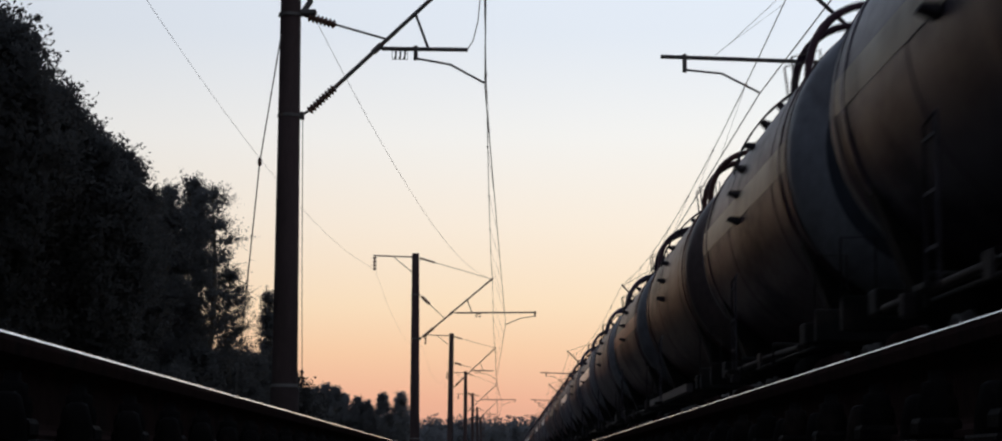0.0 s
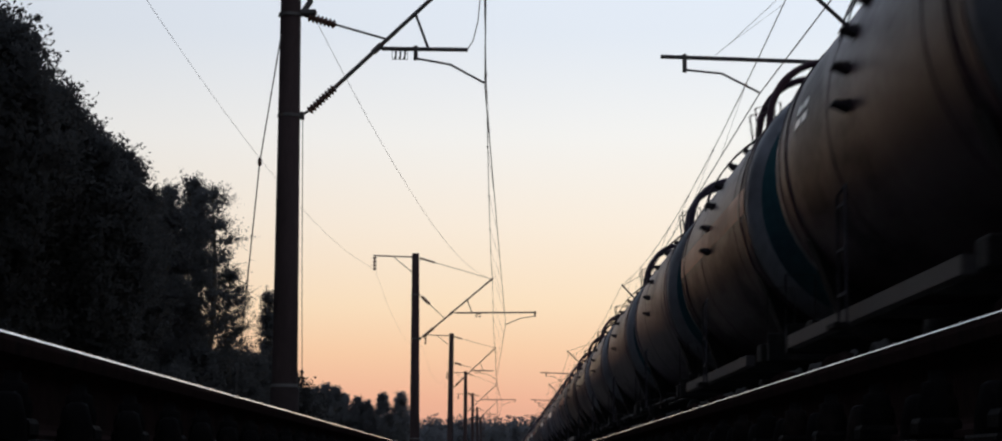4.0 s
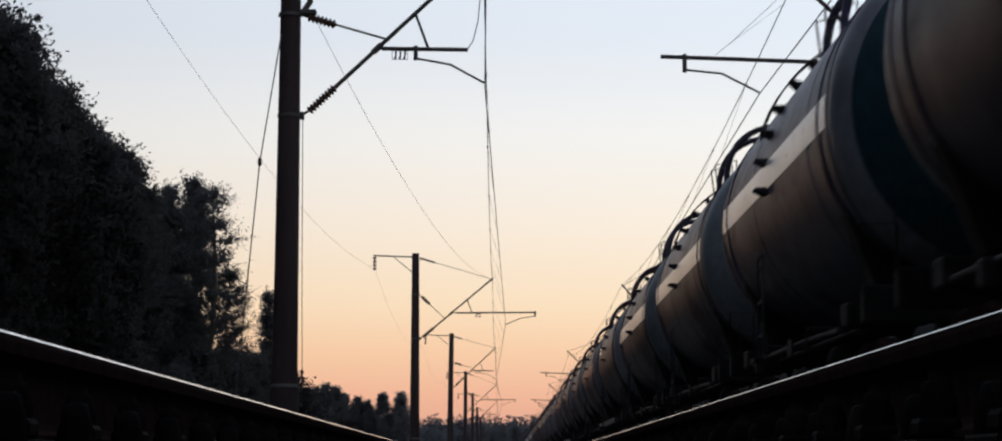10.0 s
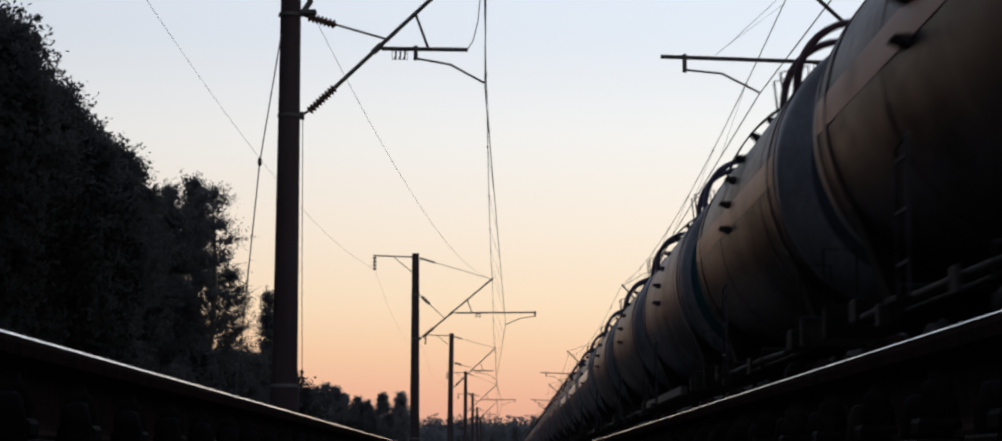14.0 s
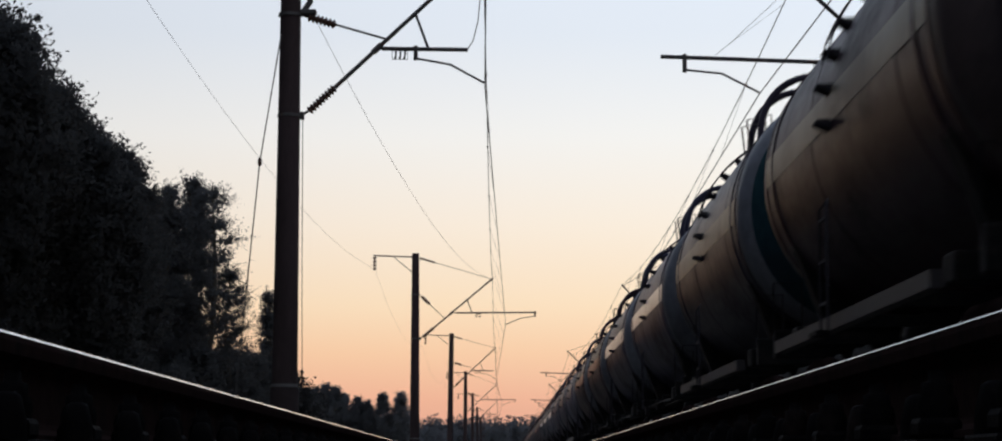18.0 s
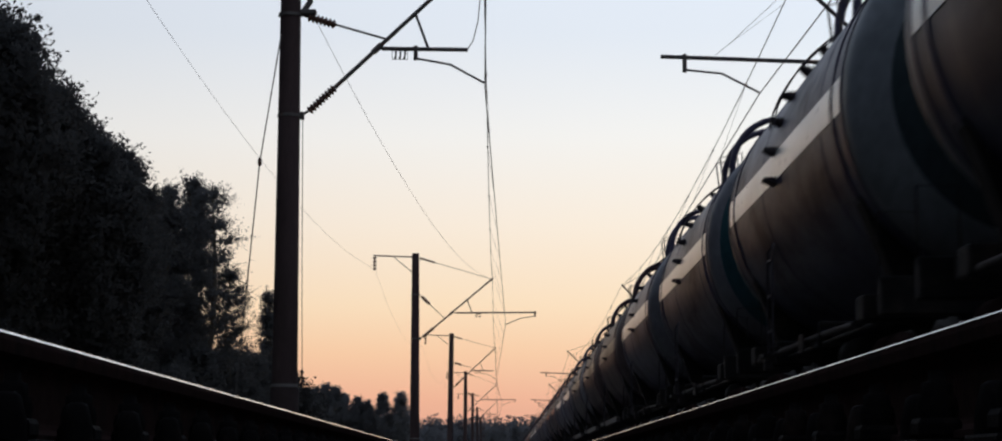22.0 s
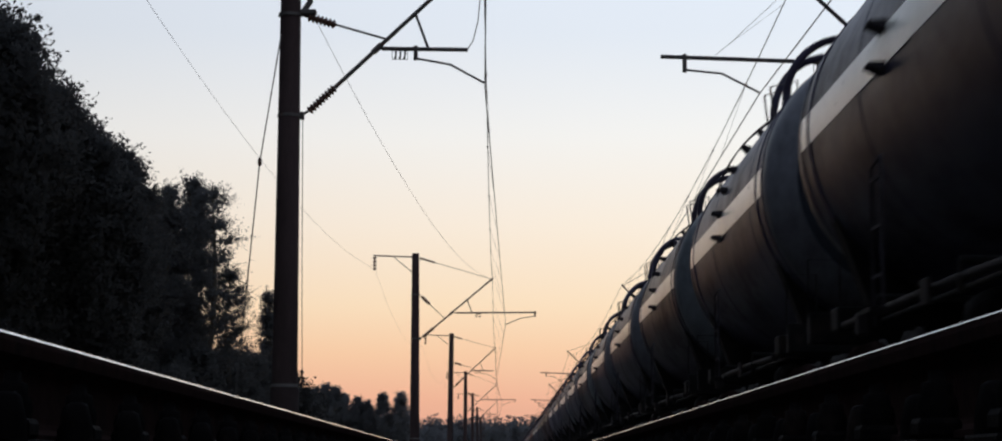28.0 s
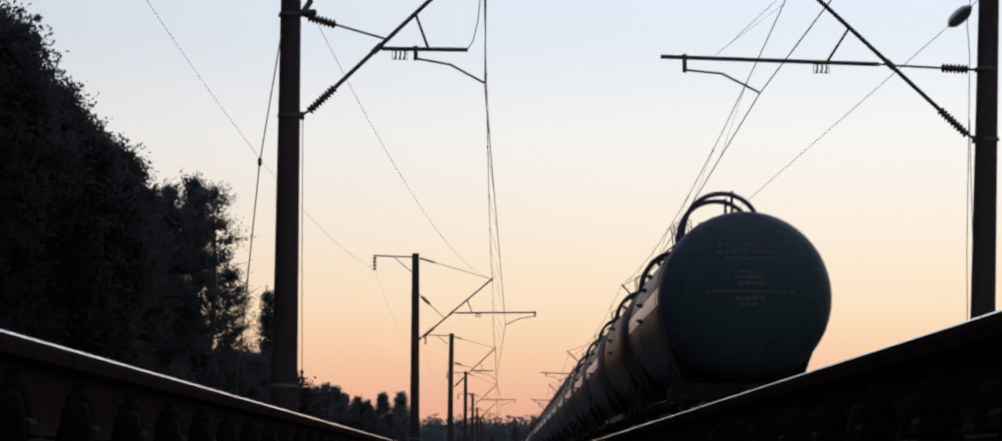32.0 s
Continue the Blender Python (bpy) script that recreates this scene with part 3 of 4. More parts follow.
def tree_kind(name, label, seed, height, spread, base, clumps, leaves, leaf, mat, droop=0.0, spire=0.0, sprig=0.0, full=0.0, grow=1.0, loose=1.0):
    t, c = tree_meshes(seed, height, spread, base, clumps, leaves, leaf, droop, spire, sprig, full, grow, loose)
    tree = thing(name, label, "tree", "lineside trees", at=(0, -600 - seed * 9, -1.5))
    part("trunk", t, BARK, tree)
    part("crown", c, mat, tree)
    return tree


KINDS = {
    "alder": tree_kind("alder_tree", "dark leafy alder in the wood along the line", 1, 13.3, 2.2, 0.8, 340, 140, 0.075, LEAF, sprig=0.75, full=0.85, grow=1.25),
    "aspen": tree_kind("aspen_tree", "narrow dark aspen at the edge of the wood", 12, 10.2, 0.8, 0.6, 190, 112, 0.07, LEAF, sprig=0.75, full=0.7, grow=1.0),
    "maple": tree_kind("maple_tree", "tall dark broadleaf tree at the wood's edge", 2, 15.0, 3.7, 1.0, 420, 154, 0.08, LEAF, sprig=0.6, grow=1.2),
    "birch": tree_kind("birch_tree", "slender birch with fine drooping foliage at the wood's edge", 3, 12.9, 1.4, 1.2, 210, 196, 0.046, BIRCH, droop=0.5, sprig=0.75, full=0.9, grow=1.3, loose=1.4),
    "thin": tree_kind("thin_birch_tree", "open feathery birch with sky between its sprays", 17, 12.9, 1.55, 4.6, 84, 168, 0.044, BIRCH, droop=0.4, sprig=0.7, full=0.85, grow=1.4, loose=1.3),
    "spruce": tree_kind("spruce_tree", "narrow dark spruce among the lineside trees", 4, 12.0, 1.3, 0.8, 240, 70, 0.06, BIRCH, spire=1.0, grow=0.8),
    "shrub": tree_kind("lineside_shrub", "low bushy shrub beside the line", 6, 5.0, 1.9, 0.2, 150, 112, 0.07, LEAF),
    "oak": tree_kind("oak_tree", "dark oak, mostly unseen, added to the lineside wood to block light", 7, 15.0, 4.4, 0.6, 110, 28, 0.36, LEAF, sprig=0.3),
    "far": tree_kind("distant_tree", "distant broadleaf tree in haze-tinted foliage rising over the lineside wood", 9, 12.4, 1.9, 2.0, 210, 70, 0.10, FARWOOD, sprig=0.3, full=0.6, grow=0.7),
}
USED = set()


def plant(kind, x, y, size=1.0, turn=0.0):
    src = KINDS[kind]
    m = pose(x, y, -1.5, 0, 0, turn)
    if kind in USED:
        ob = copy_thing(src, m)
    else:
        USED.add(kind)
        ob = src
        ob.matrix_basis = m
    ob.scale = (size * 1.0, size * 1.0, size)
    return ob


WOOD = [("maple", -19.2, 59, 1.15), ("maple", -17.0, 62, 1.135), ("alder", -17.9, 60, 1.2), ("maple", -15.7, 61, 1.04), ("oak", -19.8, 68, 1.1), ("alder", -13.2, 60, 0.98), ("alder", -14.1, 64, 1.0), ("alder", -12.3, 66, 0.78), ("alder", -12.2, 62, 0.87), ("aspen", -10.4, 62, 0.90), ("aspen", -10.95, 61.5, 1.0), ("aspen", -11.6, 63, 1.06), ("alder", -12.1, 72, 0.85), ("alder", -14.9, 61, 1.1), ("maple", -21, 66, 1.1), ("alder", -18.5, 74, 0.95), ("alder", -14.6, 75, 0.85),
        # the birches at the corner of the wood, with shrubs at their feet
        ("birch", -12.35, 84, 0.90), ("thin", -10.85, 84.5, 0.91), ("birch", -14.0, 88, 0.93), ("birch", -11.85, 87, 0.95), ("thin", -10.2, 85.5, 0.68), ("shrub", -11.2, 83, 1.1), ("shrub", -13.0, 80, 1.05), ("shrub", -10.3, 86, 1.0),
        ("birch", -14.5, 100, 0.92), ("shrub", -12.6, 96, 1.2), ("spruce", -13.3, 130, 0.94), ("spruce", -12.9, 131, 0.86), ("alder", -16.5, 112, 0.8), ("shrub", -13.9, 126, 1.5), ("shrub", -12.6, 133, 1.35),
        ("alder", -15.5, 70, 0.62), ("shrub", -11.5, 68, 1.0), ("shrub", -10.8, 74, 0.9), ("shrub", -14.0, 58, 1.1), ("shrub", -12.8, 64, 1.05), ("alder", -17.5, 126, 0.75),
        ("oak", -26, 72, 1.1), ("oak", -24, 84, 0.95), ("oak", -22, 97, 0.95),
        # single crowns over the wood further down the line
        *[("far", -0.0845 * p, 300, h / 13) for p, h in ((313, 12.1), (300, 12.3), (288, 12.7), (273, 13.2), (258, 12.8), (244, 11.9), (222, 11.4), (207, 10.9), (184, 11.9), (155, 12.0))],
        ("shrub", 17.6, 66, 1.15), ("shrub", 19.5, 70, 1.2), ("alder", 24.0, 78, 0.6), ("spruce", 16.25, 70, 0.63),
        # unseen rows of oaks, added to block low sky light from the sides
        *[("oak", -17.0 - (k * 7 % 4), 50 - 5.2 * k, 1.25 + 0.06 * (k % 3)) for k in range(2, 24)],
        *[("oak", -24.5 - (k * 5 % 3), 70 - 6.5 * k, 1.45) for k in range(18)],
        *[("oak", 24.0 + (k * 7 % 4), 34 - 8.5 * k, 0.8) for k in range(12)], ("oak", -26, 130, 0.8), ("oak", -24, 160, 0.8)]
for i, (kind, x, y, size) in enumerate(WOOD):
    plant(kind, x, y, size, (i * 67) % 360)


def far_wood(name, label, rows, seed, leaf, density):
    """Distant trees, seen only as one mass with an uneven top."""
    rnd = random.Random(seed)
    m = Mesh()
    for x0, y0, x1, y1, low, high, wide in rows:
        n = int(math.hypot(x1 - x0, y1 - y0) / wide)
        for i in range(n):
            u = (i + rnd.uniform(-0.3, 0.3)) / n
            cx, cy = x0 + (x1 - x0) * u, y0 + (y1 - y0) * u + rnd.uniform(-6, 6)
            h = rnd.uniform(low, high) * (1.0 + 0.22 * noise.noise(Vector((cx * 0.03, cy * 0.03, seed))))
            w = wide * rnd.uniform(0.8, 1.4)
            m.sweep([(cx, cy, -1.6), (cx, cy, h * 0.8)], [0.25, 0.08], 5, caps=False)
            m.outward += [(0.0, -1.0, 0.0)] * 10
            for k in range(density):
                v = rnd.random()
                rr = w * (0.35 + 0.75 * math.sin(math.pi * min(1.0, 0.2 + 0.78 * v))) * rnd.uniform(0.3, 1.0)
                a = rnd.uniform(0, 6.283)
                p = Vector((cx + rr * math.cos(a), cy + rr * math.sin(a), -1.5 + h * (0.03 + 0.97 * v)))
                d = Vector((rnd.gauss(0, 1), rnd.gauss(0, 1), rnd.gauss(0, 0.7))).normalized()
                e = d.orthogonal().normalized()
                s = leaf * rnd.uniform(0.6, 1.5)
                if k < density // 3:
                    p = Vector((cx, cy, p.z * 0.86)) + (p - Vector((cx, cy, p.z))) * 0.6
                    s *= 3.4 if leaf < 0.4 else 2.6
                m.leaf(p, d, e, s, 0.7, Vector((math.cos(a), math.sin(a), 0.5)).normalized())
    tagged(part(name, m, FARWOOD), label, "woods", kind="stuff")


far_wood("lineside_wood", "mixed wood in haze-tinted foliage receding along the line", [(-25, 190, -17.9, 200, 10.5, 12.0, 1.4), (-27.5, 302, -11.4, 312, 8.6, 9.7, 1.1), (-26, 306, -17, 312, 9.6, 10.6, 1.1), (-24, 170, -30, 290, 8.5, 10.5, 2.5)], 21, 0.17, 900)
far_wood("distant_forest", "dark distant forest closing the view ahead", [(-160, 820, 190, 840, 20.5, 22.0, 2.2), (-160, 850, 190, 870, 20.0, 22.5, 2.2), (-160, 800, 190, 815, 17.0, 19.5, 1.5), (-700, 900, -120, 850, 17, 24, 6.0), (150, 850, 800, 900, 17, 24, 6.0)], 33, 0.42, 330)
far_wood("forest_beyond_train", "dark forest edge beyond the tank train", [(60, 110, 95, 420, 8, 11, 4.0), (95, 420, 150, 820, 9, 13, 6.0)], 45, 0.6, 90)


# ---- the tank train ----
TANK_Z, TANK_R, HALF, SKIRT, BULGE = 2.762, 1.5, 4.42, 4.64, 0.76


def paint(name, base, second, rough=0.44, mask=(0.43, 0.62), vary=0.45, spec=0.11):
    """Old paint with soot and rain streaks running down the tank's side."""
    return material(name, base, rough, 0.0, vary, 1.0, 14, 0.05, second, mask, stretch=(1.0, 0.32, 0.6), per_object=0.15, spec=spec, matt=0.2)


BODY = {
    "grey": paint("dirty_grey_tank_paint", (0.080, 0.076, 0.124), (0.028, 0.023, 0.037)),
    "brown": paint("dirty_brown_tank_paint", (0.080, 0.044, 0.056), (0.025, 0.016, 0.023), spec=0.08),
    "dark": paint("sooty_black_tank_paint", (0.068, 0.058, 0.084), (0.024, 0.020, 0.029)),
    "rust": paint("rust_stained_tank_paint", (0.105, 0.046, 0.042), (0.030, 0.019, 0.022), spec=0.08),
    "pale": paint("pale_grey_tank_paint", (0.092, 0.072, 0.100), (0.032, 0.024, 0.036)),
}
# middles of the domed ends: paint with shade put in, darker than rims
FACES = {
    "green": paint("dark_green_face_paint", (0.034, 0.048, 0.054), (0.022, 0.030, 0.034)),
    "grey": paint("shaded_blue_grey_face_paint", (0.050, 0.054, 0.068), (0.028, 0.028, 0.034)),
    "brown": paint("shaded_brown_face_paint", (0.048, 0.036, 0.038), (0.024, 0.020, 0.022)),
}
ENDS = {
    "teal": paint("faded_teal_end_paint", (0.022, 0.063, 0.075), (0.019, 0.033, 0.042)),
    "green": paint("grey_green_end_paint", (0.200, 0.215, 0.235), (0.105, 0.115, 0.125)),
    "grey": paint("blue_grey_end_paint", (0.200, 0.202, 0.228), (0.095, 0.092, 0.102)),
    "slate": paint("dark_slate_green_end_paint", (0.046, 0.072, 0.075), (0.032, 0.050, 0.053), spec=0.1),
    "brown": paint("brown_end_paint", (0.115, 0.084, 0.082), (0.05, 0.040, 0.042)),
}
BANDS = {
    "white": paint("dirty_white_band_paint", (0.80, 0.78, 0.74), (0.55, 0.51, 0.46), rough=0.32, mask=(0.52, 0.75), vary=0.2, spec=0.5),
    "cream": paint("faded_cream_band_paint", (0.30, 0.25, 0.19), (0.14, 0.11, 0.09)),
    "red": paint("faded_red_brown_band_paint", (0.30, 0.085, 0.062), (0.13, 0.05, 0.042)),
}


def dish(y, sign, inner, split):
    """A domed tank end: the outer knuckle, or the flatter middle inside it."""
    steps = [math.pi / 2 * i / 14 * 0.985 for i in range(15)]
    prof = [(sign * BULGE * math.sin(a), TANK_R * (math.cos(a) ** 0.9)) for a in (steps[split:] if inner else steps[:split + 1])]
    return Mesh().lathe(prof, (0, y, TANK_Z), "y", 48, ends=inner)


def tank_barrel():
    """Five plate courses, every second one lapped over its neighbours."""
    prof, lap = [(-HALF, TANK_R)], 0.005
    for cut, up in ((-3.2, True), (-1.1, False), (1.1, True), (3.2, False)):
        a, b = (TANK_R, TANK_R + lap) if up else (TANK_R + lap, TANK_R)
        prof += [(cut - 0.03, a), (cut - 0.004, a), (cut + 0.004, b), (cut + 0.03, b)]
    m = Mesh().lathe(prof + [(HALF, TANK_R)], (0, 0, TANK_Z), "y", 64, ends=False)
    return m


def polar(angle, r):
    w = radians(angle)
    return (r * math.cos(w), TANK_Z + r * math.sin(w))


def build_bogie(y):
    b = Mesh().box(-0.95, y - 0.22, 0.52, 0.95, y + 0.22, 0.86, 0.03).lathe([(0.86, 0.2), (0.98, 0.2)], (0, y, 0), "z", 14)
    return b


def side_frame(s, y):
    m = Mesh()
    x0, x1 = s * 1.02 - 0.07, s * 1.02 + 0.07
    for a, c in (((-1.15, 0.42), (-0.75, 0.62)), ((0.75, 0.42), (1.15, 0.62))):
        m.box(x0, y + a[0], a[1], x1, y + c[0], c[1], 0.02)
    m.sweep([(s * 1.02, y - 1.0, 0.6), (s * 1.02, y - 0.55, 0.8), (s * 1.02, y + 0.55, 0.8), (s * 1.02, y + 1.0, 0.6)], 0.085, 6)
    m.sweep([(s * 1.02, y - 0.85, 0.5), (s * 1.02, y - 0.4, 0.24), (s * 1.02, y + 0.4, 0.24), (s * 1.02, y + 0.85, 0.5)], 0.075, 6)
    return m


def wheelset():
    m = Mesh().lathe([(-1.05, 0.07), (-0.8, 0.08), (0.8, 0.08), (1.05, 0.07)], (0, 0, 0), "x", 12)
    for s in (-1, 1):
        m.lathe([(s * 0.73, 0.1), (s * 0.73, 0.36), (s * 0.705, 0.42), (s * 0.705, 0.503), (s * 0.738, 0.505), (s * 0.752, 0.476), (s * 0.835, 0.47), (s * 0.835, 0.41), (s * 0.79, 0.35), (s * 0.80, 0.13), (s * 0.85, 0.1)][::s], (0, 0, 0), "x", 28)
        for k in range(4):
            w = math.pi / 2 * k
            m.box(s * 0.8 - 0.02, 0.24 * math.cos(w) - 0.03, 0.24 * math.sin(w) - 0.03, s * 0.8 + 0.02, 0.24 * math.cos(w) + 0.03, 0.24 * math.sin(w) + 0.03)
    return m


WHEELSETS = []


def build_wagon(body, ends, band, sill, label, lettering=False, hoop=True, heavy=False, marks=False):
    car = thing("tank_wagon", label, "tank wagon", "tank wagons of the train")
    tank = part("tank", tank_barrel(), BODY[body], car)
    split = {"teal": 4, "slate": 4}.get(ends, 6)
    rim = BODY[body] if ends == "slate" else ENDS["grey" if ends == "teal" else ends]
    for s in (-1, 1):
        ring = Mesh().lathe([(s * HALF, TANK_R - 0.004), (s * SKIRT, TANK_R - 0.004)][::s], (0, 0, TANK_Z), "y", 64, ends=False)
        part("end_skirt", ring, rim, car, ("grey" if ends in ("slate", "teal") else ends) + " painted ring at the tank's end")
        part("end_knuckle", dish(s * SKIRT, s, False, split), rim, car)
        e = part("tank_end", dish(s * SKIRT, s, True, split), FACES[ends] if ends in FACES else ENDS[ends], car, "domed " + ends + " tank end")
        part("weld_ring", Mesh().lathe([(s * HALF - 0.03, TANK_R + 0.001), (s * HALF - 0.02, TANK_R + 0.009), (s * HALF + 0.02, TANK_R + 0.009), (s * HALF + 0.03, TANK_R - 0.006)], (0, 0, TANK_Z), "y", 64, ends=False), BODY[body], e)
        part("hold_down_strap", Mesh().shell(TANK_Z, TANK_R, 0.016, s * 3.86, s * 3.98, -35, 215, 36) if s > 0 else Mesh().shell(TANK_Z, TANK_R, 0.016, -3.98, -3.86, -35, 215, 36), BODY[body], car, "painted steel strap round the tank")
        part("saddle", Mesh().extrude([polar(a, TANK_R + 0.005) for a in range(-150, -29, 12)] + [(1.0, 1.22), (-1.0, 1.22)], s * 3.92 - 0.16, s * 3.92 + 0.16), UNDER, car)
        part("bolster_beam", Mesh().box(-1.3, s * 3.92 - 0.2, 0.99, 1.3, s * 3.92 + 0.2, 1.2, 0.02), UNDER, car)
        part("end_beam", Mesh().box(-1.35, s * 5.22 - 0.09, 0.95, 1.35, s * 5.22 + 0.09, 1.25, 0.015), UNDER, car)
        cp = Mesh().box(-0.12, min(s * 5.2, s * 5.72), 0.94, 0.12, max(s * 5.2, s * 5.72), 1.14, 0.02)
        cp.box(-0.2, min(s * 5.7, s * 6.0), 0.9, 0.2, max(s * 5.7, s * 6.0), 1.2, 0.05)
        part("coupler", cp, RUSTY, car)
        part("end_ladder_post", Mesh().sweep([(-1.35, s * 5.2, 1.2), (-1.35, s * 5.2, 1.75), (-1.05, s * 5.2, 1.75), (-1.05, s * 5.2, 1.2)], 0.009, 6), UNDER, car)
        part("brake_hose", Mesh().sweep([(0.35, s * 5.3, 0.95), (0.36, s * 5.5, 0.75), (0.2, s * 5.8, 0.62), (0.1, s * 5.98, 0.8)], 0.025, 6), UNDER, car)
        bogie = part("bogie", build_bogie(0), UNDER, car)
        bogie.location = (0, s * 3.92, 0)
        for q in (-1, 1):
            part("side_frame", side_frame(q, 0), RUSTY, bogie)
            part("springs", Mesh().sweep([(q * 1.02, -0.14, 0.28), (q * 1.02, -0.14, 0.56)], 0.075, 10).sweep([(q * 1.02, 0.14, 0.28), (q * 1.02, 0.14, 0.56)], 0.075, 10), UNDER, bogie)
            w = part("wheelset", wheelset(), WHEEL, bogie)
            w.location = (0, q * 0.925, 0.475)
            WHEELSETS.append((w, q * 0.925))
    part("centre_sill", Mesh().box(-0.18, -5.3, 0.95, 0.18, 5.3, 1.24, 0.01), UNDER, car)
    part("brake_cylinder", Mesh().lathe([(-0.3, 0.1), (-0.25, 0.18), (0.25, 0.18), (0.3, 0.1)], (-0.55, 0.9, 0.95), "y", 14), UNDER, car)
    part("air_tank", Mesh().lathe([(-0.45, 0.08), (-0.4, 0.19), (0.4, 0.19), (0.45, 0.08)], (0.6, -1.0, 0.92), "y", 14), UNDER, car)
    part("drain_valve", Mesh().lathe([(0.75, 0.12), (0.95, 0.12), (0.96, 0.2), (1.3, 0.22)], (0, 0.1, 0), "z", 12), UNDER, car)
    if sill:
        for s in (-1, 1):
            part("side_sill", Mesh().extrude([(s * 1.42 - 0.05, 0.95), (s * 1.42 + 0.05, 0.95), (s * 1.42 + 0.05, 1.07), (s * 1.42 - 0.05, 1.07)], -4.15, 4.15), SILL_PALE, car, "pale dusty side beam")
            for y in (-2.4, 0, 2.4):
                part("cross_member", Mesh().box(min(s * 0.18, s * 1.37), y - 0.05, 0.96, max(s * 0.18, s * 1.37), y + 0.05, 1.06), UNDER, car)
    else:
        for s in (-1, 1):
            part("brake_rod", Mesh().sweep([(s * 0.9, -4.6, 1.08), (s * 0.9, 4.6, 1.08)], 0.025, 6), UNDER, car)
            part("side_pipe", Mesh().sweep([(s * 1.27, -3.5, 0.99), (s * 1.27, -1.4, 1.02), (s * 1.27, 3.5, 1.02)], 0.036, 8), DUSTY, car, "dusty brake pipe along the frame")
            part("control_box", Mesh().box(s * 1.32 - 0.05, 2.15, 0.86, s * 1.32 + 0.05, 2.33, 1.04, 0.015), DUSTY, car, "small dusty brake control box")
            part("label_holder", Mesh().box(s * 1.34 - 0.012, -0.75, 0.90, s * 1.34 + 0.012, -0.45, 1.08, 0.004), DUSTY, car, "small pale label holder")
            for y in (-1.6, 1.6):
                part("step_bracket", Mesh().sweep([(s * 0.18, y, 1.1), (s * 1.3, y, 1.12), (s * 1.3, y, 0.9)], 0.03, 6), UNDER, car)
    if band:
        for s in (0, 180):
            lo, hi = (-4.0, 7.0) if s == 0 else (173, 184)
            part("painted_band", Mesh().shell(TANK_Z, TANK_R + 0.0062, 0.0015, -4.38, 4.38, lo, hi, 6), BANDS[band], car, "faded " + band + " band along the tank")
    # ladders, one on either side, following the tank's curve to the top
    for s in (-1, 1):
        flip = lambda a: a if s < 0 else 180 - a
        for y in (-0.17, 0.17):
            path = []
            for a in range(164, 104, -6):
                px, pz = polar(flip(a), TANK_R + min(0.11, 0.05 + (172 - a) * 0.004))
                path.append((px, y, pz))
            part("step_rail", Mesh().sweep(path, 0.024 if heavy else 0.010, 6), LADDER, car, "thin rail beside the steps over the tank")
        posts = Mesh().sweep([(s * 1.56, -0.21, 0.9), (s * 1.56, -0.21, 1.95), (s * 1.52, 0.0, 2.02), (s * 1.56, 0.21, 1.95), (s * 1.56, 0.21, 0.9)], 0.012, 6)
        ladder = part("ladder", posts, LADDER, car, "short grimy steel ladder below the steps")
        for z in (1.15, 1.5, 1.85):
            part("rung", Mesh().box(s * 1.56 - 0.012, -0.21, z - 0.012, s * 1.56 + 0.012, 0.21, z + 0.012), LADDER, ladder)
        # stepped treads: a plate on a bracket, standing off the tank
        for a in (184, 172.5, 161, 150, 138.5, 128):
            x, z = polar(flip(a), TANK_R + 0.012)
            lean = 0.5 if a < 145 else 0.0
            tread = Mesh().extrude([(-0.11, 0.0), (-0.11, 0.02), (0.012, 0.022), (0.012, -0.05), (-0.03, -0.035)], -0.14, 0.14)
            step = part("tread", tread, LADDER, car, "grimy steel step on the tank's side")
            step.matrix_basis = pose(x, 0, z, 0, lean * (180 - a), 0 if s < 0 else 180)
        part("ladder_foot", Mesh().box(s * 1.56 - 0.1, -0.22, 0.88, s * 1.56 + 0.02, 0.22, 0.92, 0.005), UNDER, car)
        # handrails at the head of the ladder
        for y in (-0.32, 0.32):
            x0, z0 = polar(flip(124), TANK_R)
            x1, z1 = polar(flip(112), TANK_R)
            part("grab_rail", Mesh().sweep([(x0, y, z0), (x0 + s * 0.06, y, z0 + 0.5), (x1, y, z0 + 0.58), (x1, y, z1)], 0.014, 6), STEEL, car)
        part("platform", Mesh().box(min(s * 0.40, s * 0.74), -0.75, TANK_Z + 1.39, max(s * 0.40, s * 0.74), 0.75, TANK_Z + 1.43, 0.004), UNDER, car, "narrow walkway beside the hatch")
    top = TANK_Z + TANK_R
    hatch = part("hatch", Mesh().lathe([(top - 0.06, 0.36), (top + 0.2, 0.34), (top + 0.21, 0.42), (top + 0.25, 0.42)], (0, 0, 0), "z", 20), BODY[body], car, "round filling hatch")
    part("lid", Mesh().lathe([(top + 0.252, 0.41), (top + 0.30, 0.39), (top + 0.35, 0.2), (top + 0.36, 0.05)], (0, 0, 0), "z", 20), UNDER, hatch)
    part("safety_valve", Mesh().lathe([(top - 0.03, 0.11), (top + 0.16, 0.11), (top + 0.17, 0.15), (top + 0.24, 0.15)], (0, 1.15, 0), "z", 12), UNDER, car)
    if hoop:
        for y in (-0.62, 0.62):
            arc = [(0.75 * math.cos(w), y, top - 0.12 + 0.92 * math.sin(w) ** 0.8) for w in [math.pi * i / 18 for i in range(19)]]
            h = part("guard_hoop", Mesh().sweep(arc, 0.048, 8), BODY[body], car, "arched tubular guard over the hatch")
            part("hoop_post", Mesh().sweep([(0.2, y, top), (0.2, y, top + 0.85)], 0.03, 6), STEEL, h)
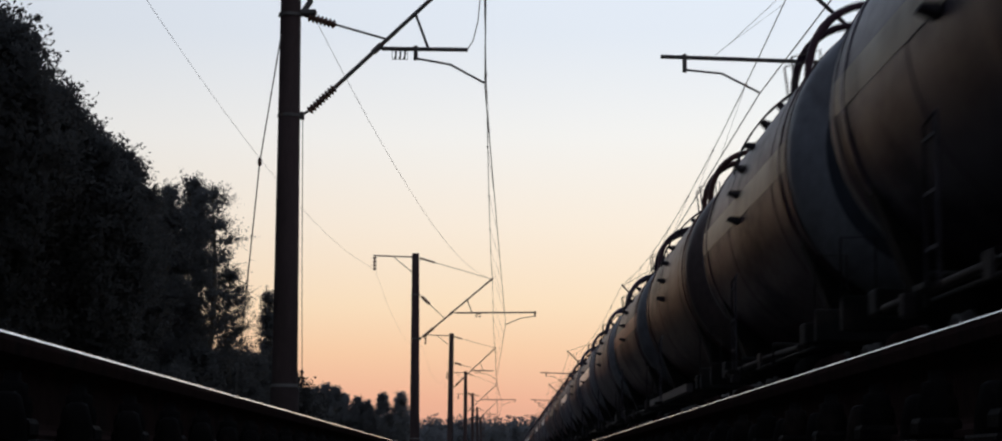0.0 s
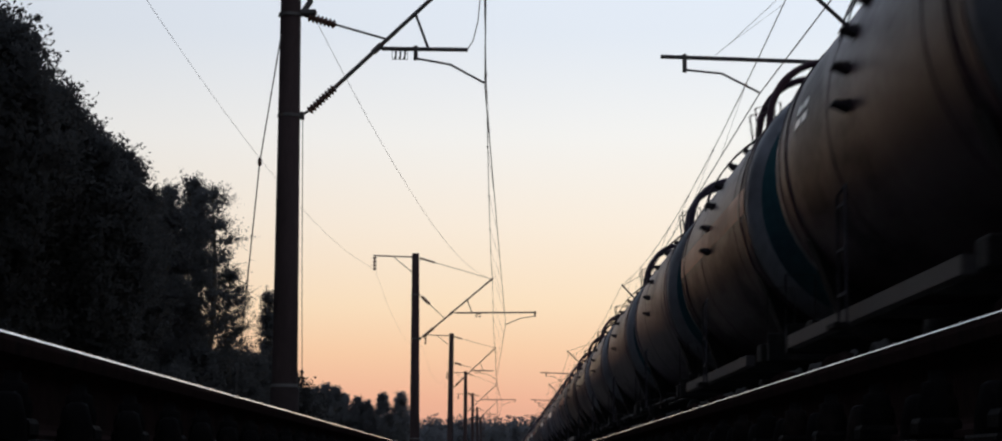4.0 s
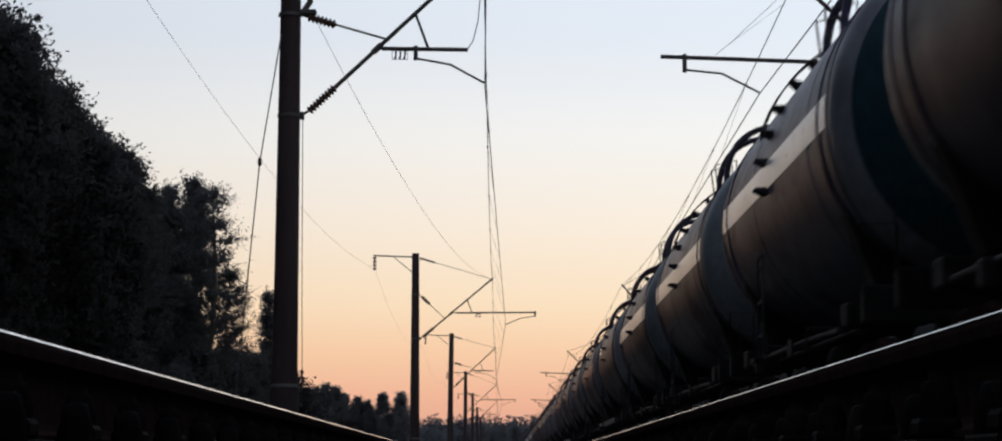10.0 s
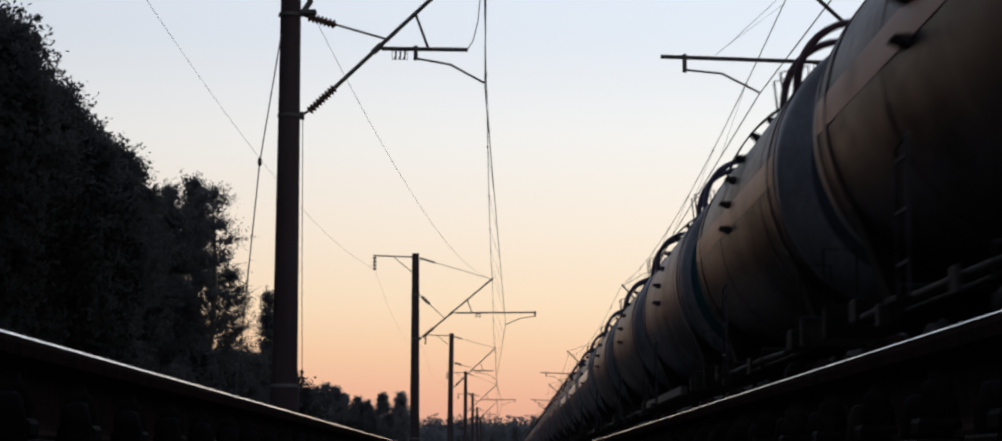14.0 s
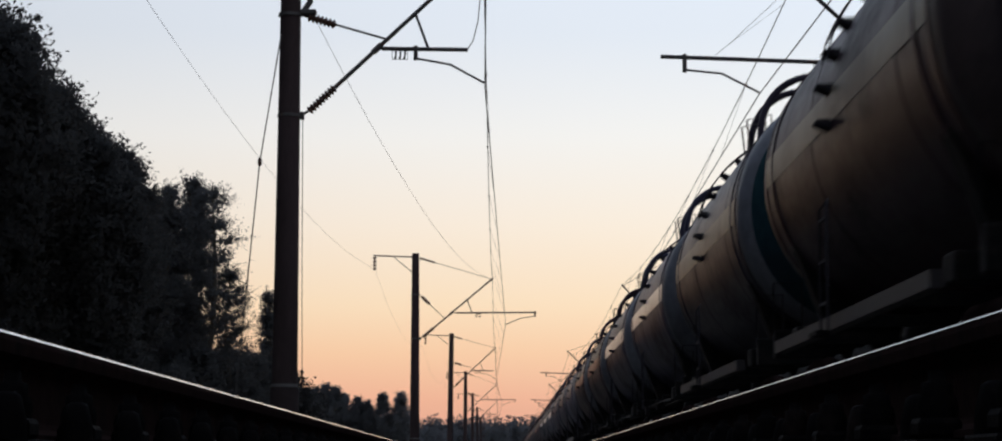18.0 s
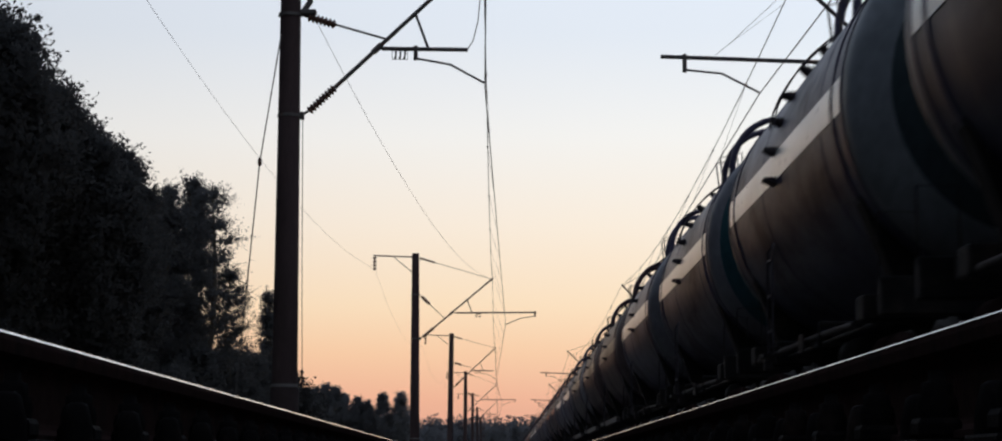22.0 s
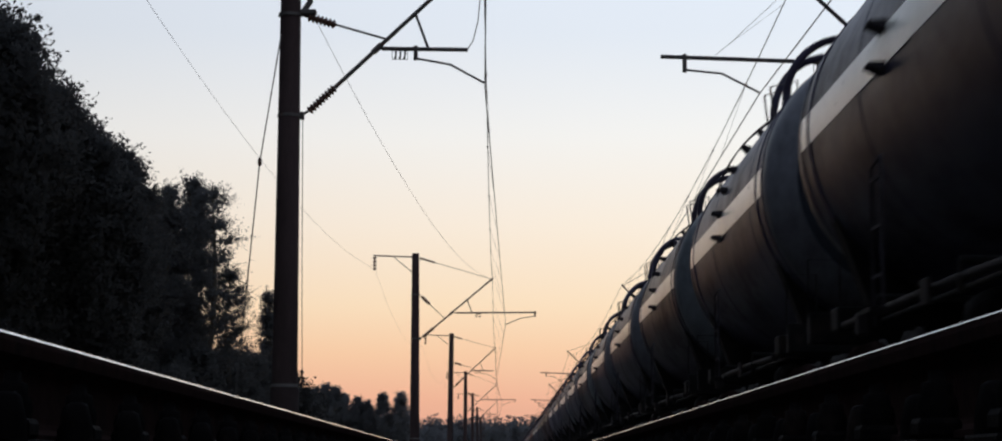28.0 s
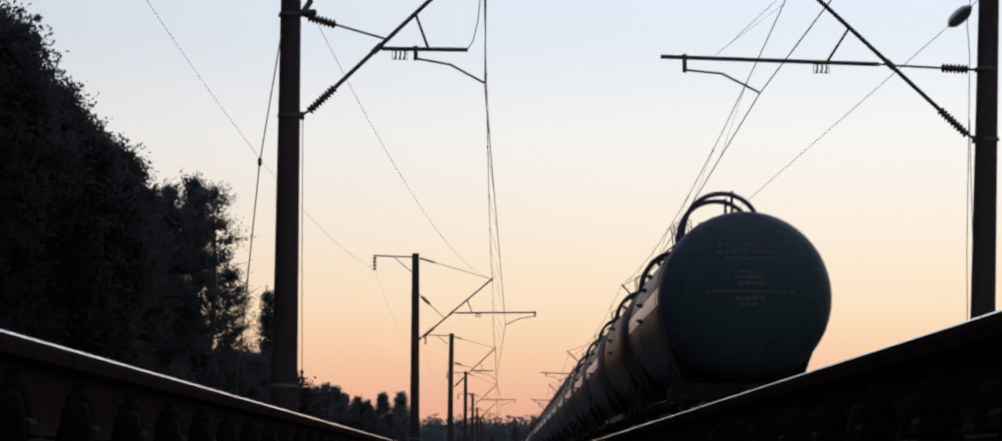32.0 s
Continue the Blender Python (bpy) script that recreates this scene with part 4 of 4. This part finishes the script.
    if marks:
        for k, (y0, y1, a0) in enumerate(((2.45, 2.62, 166), (2.7, 2.82, 166), (2.92, 3.1, 166), (2.4, 2.7, 171), (2.8, 3.15, 171))):
            part("marking", Mesh().shell(TANK_Z, TANK_R + 0.009, 0.003, y0, y1, a0, a0 + 2.8, 2), BANDS["white"], car, "faded white unreadable mark")
    if lettering:
        rnd = random.Random(3)
        # a short heading, three lines, a round emblem and one long line
        for up, wide, most in ((0.93, 0.62, 0.06), (0.80, 1.05, 0.09), (0.69, 1.1, 0.09), (0.58, 0.85, 0.07), (0.36, 0.34, 0.06), (0.26, 0.5, 0.07), (0.16, 0.42, 0.07), (0.02, 1.5, 0.05), (-0.10, 0.48, 0.07), (-0.20, 0.36, 0.06)):
            z = TANK_Z + up
            bar = Mesh()
            x = -wide / 2
            while x < wide / 2 - 0.04:
                d = rnd.uniform(0.05, 0.16)
                r = math.hypot(x + d / 2, z + 0.035 - TANK_Z)
                yy = -SKIRT - BULGE * math.sqrt(1 - (r / TANK_R) ** 2.222)
                tall = most * rnd.uniform(0.75, 1.05)
                bar.box(x, yy - 0.006, z, x + d, yy + 0.03, z + tall)
                x += d + rnd.uniform(0.012, 0.03)
            part("lettering", bar, MARK, car, "faint pale unreadable lettering")
    return car


# body, ends, band, pale side beam
STYLE = {
    "w": ("grey", "grey", "white", False, "dirty grey tank wagon with a faded white band"),
    "v": ("grey", "teal", "white", False, "dirty grey tank wagon with teal ends and a white band"),
    "u": ("dark", "green", "white", False, "sooty tank wagon with dark green ends and a white band"),
    "y": ("grey", "green", "white", False, "dirty grey tank wagon with grey-green ends and a white band"),
    "r": ("rust", "brown", None, True, "rust-stained tank wagon with a pale side beam"),
    "c": ("brown", "brown", "cream", True, "brown tank wagon with a cream band and pale side beam"),
    "s": ("dark", "teal", "cream", True, "sooty tank wagon with teal ends and a pale side beam"),
    "o": ("brown", "grey", "red", False, "dirty brown tank wagon with a faded red-brown band"),
    "p": ("grey", "teal", None, True, "stained grey tank wagon with teal ends and side beam"),
    "q": ("pale", "grey", None, False, "plain stained pale grey tank wagon"),
    "t": ("pale", "teal", None, False, "plain stained pale tank wagon with teal ends"),
    "b": ("brown", "grey", None, True, "plain dirty brown tank wagon with a pale side beam"),
    "d": ("brown", "teal", "red", True, "dirty brown tank wagon with teal ends and a red-brown band"),
    "x": ("pale", "grey", "cream", False, "stained pale tank wagon with heavy curved ladder rails"),
    "k": ("brown", "grey", "cream", False, "dirty brown tank wagon with a faded cream band"),
}
# from the last wagon forward
ORDER = "lrwwuwvuwyvwccswwoopqtvuuboqbdttxk" + "rotwqvbkowtvqrdwubtqowkvtw"
MADE, TRAIN = {}, []
for i in range(WAGONS):
    key = ORDER[i]
    if key == "l":
        w = build_wagon("grey", "slate", "white", False, "last tank wagon of the train with a dark green lettered end", lettering=True)
    elif key in MADE:
        w = copy_thing(MADE[key], Matrix())
    else:
        st = STYLE[key]
        w = MADE[key] = build_wagon(*st, hoop=key != "x", heavy=key == "x", marks=key == "b")
    TRAIN.append(w)


# ---- what moves: the train rolls ahead past the camera ----
TRAVEL = [(0.0, -414.46), (32.0, 0.0)]
LAST_Y = 43.85


def travelled(t):
    for (t0, s0), (t1, s1) in zip(TRAVEL, TRAVEL[1:]):
        if t <= t1:
            return s0 + (s1 - s0) * (t - t0) / (t1 - t0)
    return TRAVEL[-1][1]


def motions():
    for i, w in enumerate(TRAIN):
        walk(w, [(t, pose(TRACK_B, LAST_Y + PITCH * i + s, 0)) for t, s in TRAVEL])
    # wheels roll without slipping; a row every thirtieth of a second
    spin = {}
    for w, y in WHEELSETS:
        if y not in spin:
            rows = []
            for f in range(0, 961):
                t = f / 30
                rows.append((t, pose(0, y, 0.475, -math.degrees((travelled(t) + 500) / 0.475) % 360, 0, 0)))
            walk(w, rows)
            spin[y] = w.animation_data
    # wheelsets at the same place under every bogie share the same turning
    for o in bpy.data.objects:
        if o.name.split(".")[0] == "wheelset" and not o.animation_data:
            src = spin[min(spin, key=lambda k: abs(k - o.location.y))]
            o.rotation_mode = "QUATERNION"
            o.animation_data_create()
            o.animation_data.action = src.action
            o.animation_data.action_slot = src.action_slot


motions()
